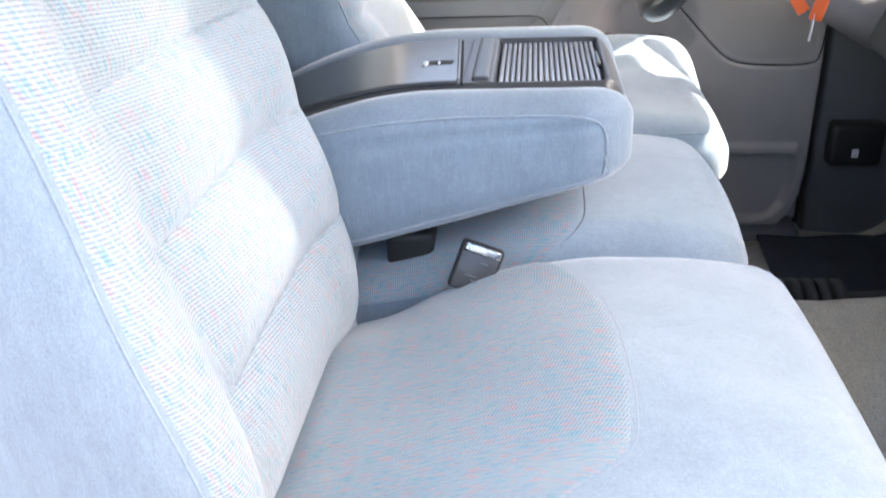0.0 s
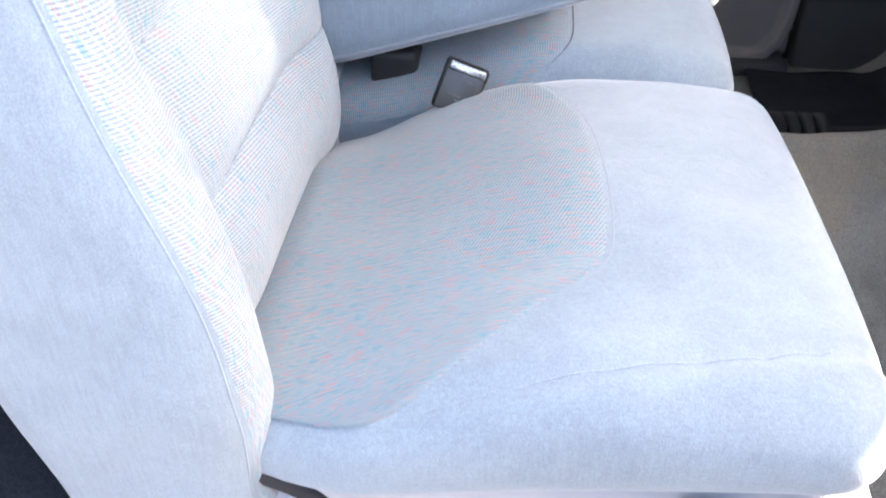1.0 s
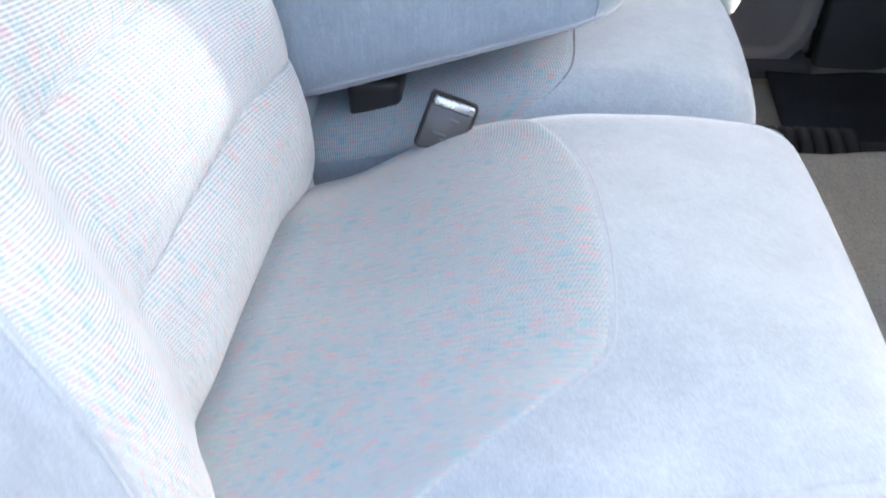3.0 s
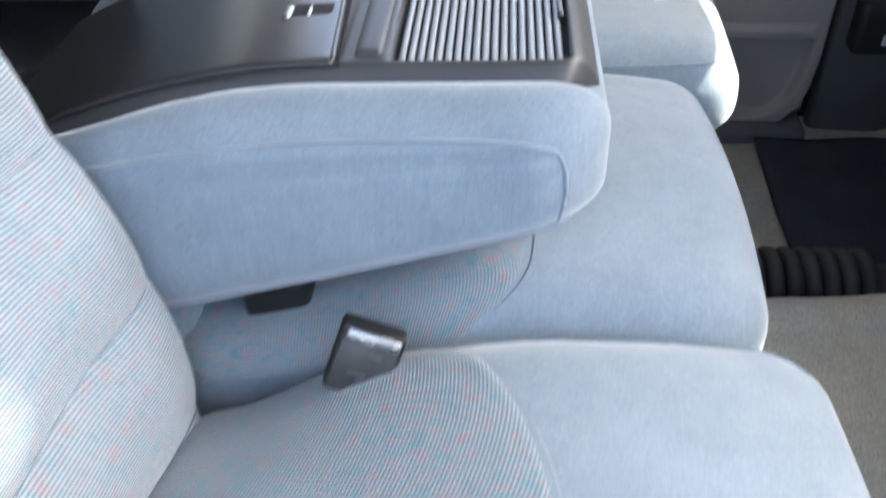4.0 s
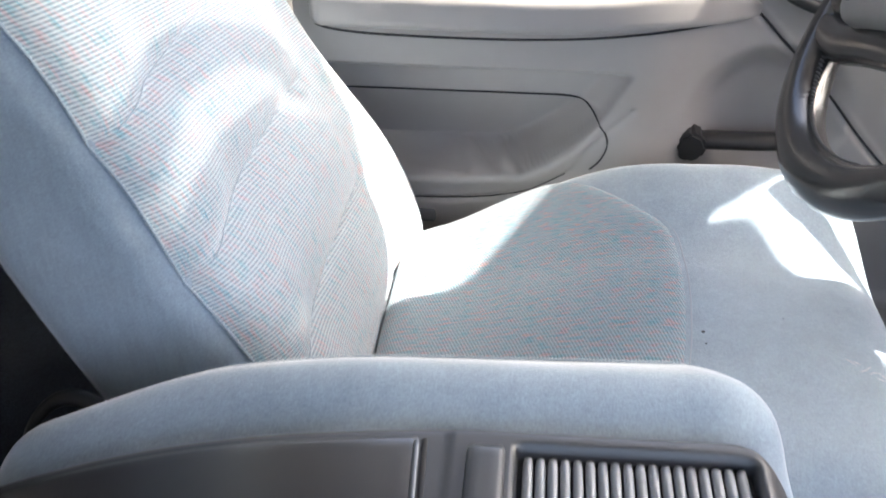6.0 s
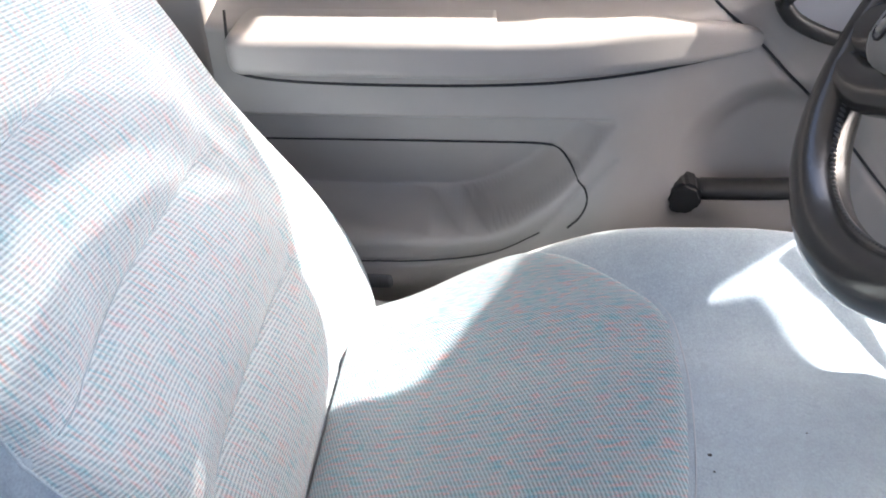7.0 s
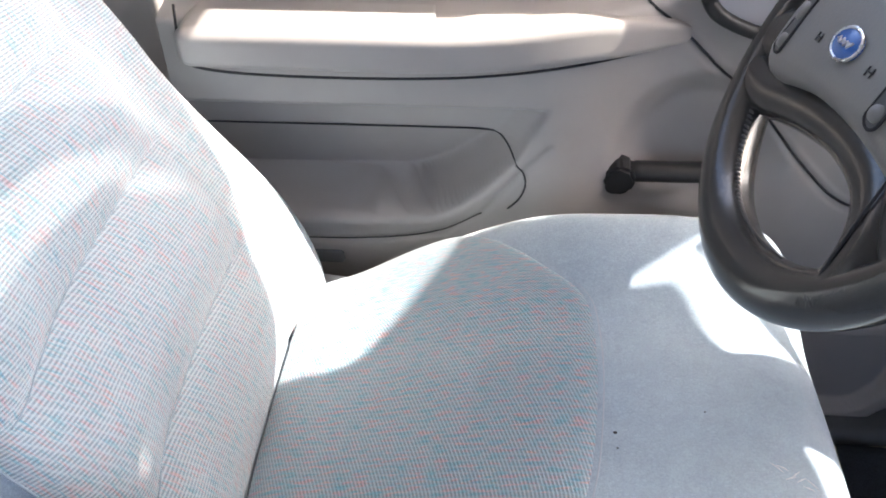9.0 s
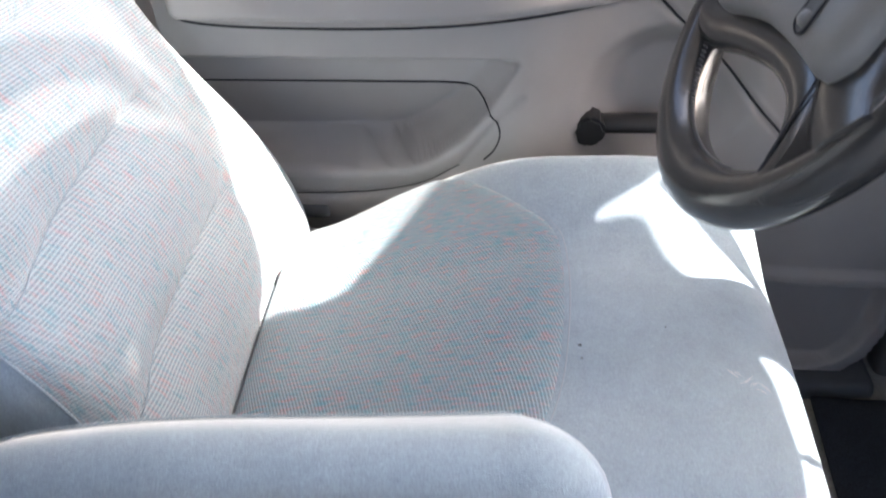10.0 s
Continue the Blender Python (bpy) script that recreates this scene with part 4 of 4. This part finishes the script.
def band(name, path, widths, thick, n=48, m=16):
    """A rounded leather band in the wheel's plane along a line of (u, v)."""
    p = rounded(path, n)
    w = np.interp(np.linspace(0, 1, n), np.linspace(0, 1, len(widths)), widths)
    verts = []
    for k in range(n):
        t = p[min(k + 1, n - 1)] - p[max(k - 1, 0)]
        t = t / np.linalg.norm(t)
        side = np.array([-t[1], t[0]])
        for q in range(m):
            a = 2 * math.pi * q / m
            c = math.copysign(abs(math.cos(a)) ** 0.75, math.cos(a))
            u, v = p[k] + side * (w[k] * c)
            verts.append(WC + wx * u + wu * v + wn * (thick * math.sin(a) + 0.004))
    faces = [f[::-1] for f in grid_faces(m, n, True)] + [tuple(range(m)), tuple((n - 1) * m + q for q in range(m))[::-1]]
    return mesh_from(name, verts, faces)


part("lower_arch", band("lower_arch", [(-0.150, -0.090), (-0.105, -0.092), (-0.060, -0.068), (0.0, -0.048), (0.055, -0.038), (0.100, -0.042), (0.130, -0.068), (0.140, -0.105), (0.125, -0.125)], [0.018, 0.020, 0.021, 0.021, 0.020, 0.022, 0.024, 0.022, 0.015], 0.017), LEATHER, wheel, "brownish-black leather edge under the hub")
part("spoke", band("spoke", [(0.080, 0.030), (0.115, 0.0), (0.145, -0.025), (0.172, -0.035)], [0.050, 0.052, 0.046, 0.036], 0.019, 24), LEATHER, wheel, "broad black leather spoke")
part("spoke", band("spoke", [(-0.080, 0.0), (-0.115, -0.030), (-0.140, -0.050), (-0.165, -0.062)], [0.040, 0.036, 0.030, 0.026], 0.018, 24), LEATHER, wheel, "black leather spoke")
for b0 in (radians(217), radians(325)):
    part("rim_seam", tube("rim_seam", [on_wheel(WR, b0) + (wx * math.cos(b0) + wu * math.sin(b0)) * (0.0168 * math.cos(b)) + wn * (0.0174 * math.sin(b)) for b in np.linspace(0, 2 * math.pi, 20, endpoint=False)], 0.0009, 5, True), GAP, rim)
seam_pts = [WC + wx * u + wu * v + wn * d for u, v, d in ((0.098, -0.012, 0.021), (0.112, -0.040, 0.0225), (0.120, -0.065, 0.022), (0.128, -0.090, 0.0205), (0.134, -0.108, 0.018))]
part("spoke_seam", tube("spoke_seam", rounded(seam_pts, 24), 0.0012, 5), GAP, wheel)
htree = bvh_of(hub.data)


def on_hub(u, v, lift=0.0015):
    o = HC + hx * u + hu * v + wn * 0.2
    hit, nor = cast(htree, o, -wn)
    return (np.array(hit) + wn * lift) if hit is not None else HC + hx * u + hu * v + wn * 0.045


def disc(u0, v0, ru, rv, lift, n=28):
    ring = [on_hub(u0 + ru * math.cos(a), v0 + rv * math.sin(a), lift) for a in np.linspace(0, 2 * math.pi, n, endpoint=False)]
    ring2 = [on_hub(u0 + 1.1 * ru * math.cos(a), v0 + 1.1 * rv * math.sin(a), lift - 0.003) for a in np.linspace(0, 2 * math.pi, n, endpoint=False)]
    verts = [on_hub(u0, v0, lift + 0.0008)] + ring + ring2
    faces = [(0, 1 + k, 1 + (k + 1) % n) for k in range(n)] + [(1 + k, 1 + n + k, 1 + n + (k + 1) % n, 1 + (k + 1) % n) for k in range(n)]
    return mesh_from("disc", verts, faces)


badge = part("badge", disc(0.0, 0.014, 0.0165, 0.0105, 0.003), BADGE, hub, "blue oval badge with a steel rim")
part("badge_rim", tube("badge_rim", [on_hub(0.0178 * math.cos(a), 0.014 + 0.0118 * math.sin(a), 0.0022) for a in np.linspace(0, 2 * math.pi, 32, endpoint=False)], 0.0014, 6, True), CHROME, badge)
part("badge_mark", tube("badge_mark", [on_hub(-0.010 + 0.020 * k / 11, 0.014 + 0.0022 * math.sin(k * 1.9), 0.0042) for k in range(12)], 0.0011, 5), SHROUD, badge, "pale mark")
for s, su in ((-1, -0.092), (1, 0.072)):
    ends = [(su + 0.0085 * math.cos(a), (0.046 if math.sin(a) > 0 else -0.012) + 0.0085 * math.sin(a)) for a in np.linspace(0, 2 * math.pi, 32, endpoint=False)]
    face = [on_hub(u, v, 0.0016) for u, v in ends]
    sw = part("switch_strip", mesh_from("switch_strip", [on_hub(su, 0.017, 0.0018)] + face, [(0, 1 + k, 1 + (k + 1) % 32) for k in range(32)]), DASH, hub, "dark grey cruise switch strip")
    part("strip_gap", tube("strip_gap", [on_hub(u, v, 0.0012) for u, v in ends], 0.0013, 6, True), GAP, sw)
    part("button", disc(su, -0.010, 0.0058, 0.0058, 0.0032, 18), HUB, sw)
    part("button", disc(su, 0.016, 0.0058, 0.0075, 0.0032, 18), HUB, sw)
    part("button", disc(su, 0.042, 0.0058, 0.0058, 0.0032, 18), HUB, sw)
    for q in (-1, 1):
        part("horn_mark", tube("horn_mark", [on_hub(s * 0.040 + q * 0.003, 0.004, 0.0006), on_hub(s * 0.040 + q * 0.003, 0.011, 0.0006)], 0.0007, 5), BLACK, hub)
    part("horn_mark", tube("horn_mark", [on_hub(s * 0.040 - 0.004, 0.0075, 0.0006), on_hub(s * 0.040 + 0.004, 0.0075, 0.0006)], 0.0007, 5), BLACK, hub)
column = part("column_shroud", tube("column_shroud", [WC - wn * 0.02, WC - wn * 0.08 + wx * 0.012, WC - wn * 0.14 + wx * 0.016, WC - wn * 0.38 + wx * 0.016], [0.042, 0.050, 0.051, 0.052], 20), TRIM, wheel, "grey plastic column shroud")
part("stalk", tube("stalk", rounded([(0.85, 2.085, 0.70), (0.81, 2.115, 0.705), (0.755, 2.16, 0.715), (0.692, 2.206, 0.725)], 16), [0.008] * 6 + [0.010] * 6 + [0.013] * 4, 10), BLACK, wheel, "black turn signal stalk")

key = thing("key_ring", "ignition key with an orange tag hanging from the column", "key")
part("key_blade", plain_box((0.012, 0.034, 0.020), (0.697, 1.905, 0.650), 0.003), CHROME, key)
part("ring", tube("ring", [(0.697 + 0.010 * math.cos(a), 1.886, 0.635 + 0.012 * math.sin(a)) for a in np.linspace(0, 2 * math.pi, 20, endpoint=False)], 0.0012, 6, True), CHROME, key)
part("tag", plain_box((0.022, 0.003, 0.045), (0.713, 1.884, 0.596), 0.001, 2, Matrix.Rotation(radians(12), 4, "Y")), ORANGE, key, "orange plastic tag")
part("tag", plain_box((0.020, 0.003, 0.030), (0.680, 1.880, 0.600), 0.001, 2, Matrix.Rotation(radians(-35), 4, "Y")), ORANGE, key, "orange and white tag")
part("tassel", tube("tassel", [(0.706, 1.884, 0.585), (0.705, 1.884, 0.56), (0.704, 1.884, 0.54)], 0.002, 6), SHROUD, key)

# small bits beside the driver seat
bits = thing("seat_belt_anchor", "belt webbing and stub beside the driver seat", "seat belt")
part("webbing", plain_box((0.11, 0.022, 0.004), (0.062, 2.238, 0.325), 0.0015, 1, Matrix.Rotation(radians(8), 4, "Y")), SHROUD, bits, "sunlit pale webbing")
part("stub", plain_box((0.045, 0.03, 0.022), (0.060, 2.285, 0.335), 0.005, 2), DARKTRIM, bits)

# worn spots on the driver seat
for sx, sy, sr in ((0.374, 1.933, 0.0016), (0.375, 1.918, 0.0009), (0.452, 1.96, 0.0008)):
    spot = bmesh.new()
    bmesh.ops.create_icosphere(spot, subdivisions=1, radius=sr, matrix=Matrix.Translation(cast(driver_top, (sx, sy, 0.8), (0, 0, -1))[0]) @ Matrix.Diagonal((1.3, 1, 0.5, 1)))
    part("crumb", spot, GAP, driver, "small dark burn spot")
for k in range(7):
    x0, y0 = 0.502 + 0.0045 * k, 1.910 - 0.0025 * k + 0.004 * math.sin(2.3 * k)
    ends = [cast(driver_top, (x0 + d * 0.0045, y0 - d * 0.004 * math.cos(k), 0.8), (0, 0, -1))[0] for d in (-1, 0, 1)]
    part("scuff", tube("scuff", [ends[0], ends[1] + Vector((0, 0, 0.0002)), ends[2]], [0.0002, 0.0006, 0.0002], 5), SHROUD, driver, "pale scuff")

part("lower_flap", soft_box("lower_flap", (0.010, 0.165, 0.022), 0.006, 0.009, lambda p: np.stack([p[:, 0] + 0.040 - 0.3 * p[:, 2], p[:, 1] + 1.935, p[:, 2] + 0.378], 1)), VELOUR, driver, "velour flap between backrest and cushion")

# strap loop behind the console, belt guide behind the driver seat
strap = thing("belt_strap", "dark belt strap looped behind the armrest", "seat belt")
part("webbing", tube("webbing", rounded([(-0.18, 1.715, 0.44), (-0.16, 1.72, 0.50), (-0.13, 1.73, 0.527), (-0.09, 1.722, 0.515), (-0.07, 1.715, 0.46)], 30), 0.008, 8, False, 0.6), BLACK, strap)

# ---- outside ----
ground = structure(part("ground", mesh_from("ground", [(-300, -300, -0.60), (300, -300, -0.60), (300, 300, -0.60), (-300, 300, -0.60)], [(0, 1, 2, 3)], smooth=False), CONCRETE), "pale concrete ground", "ground")
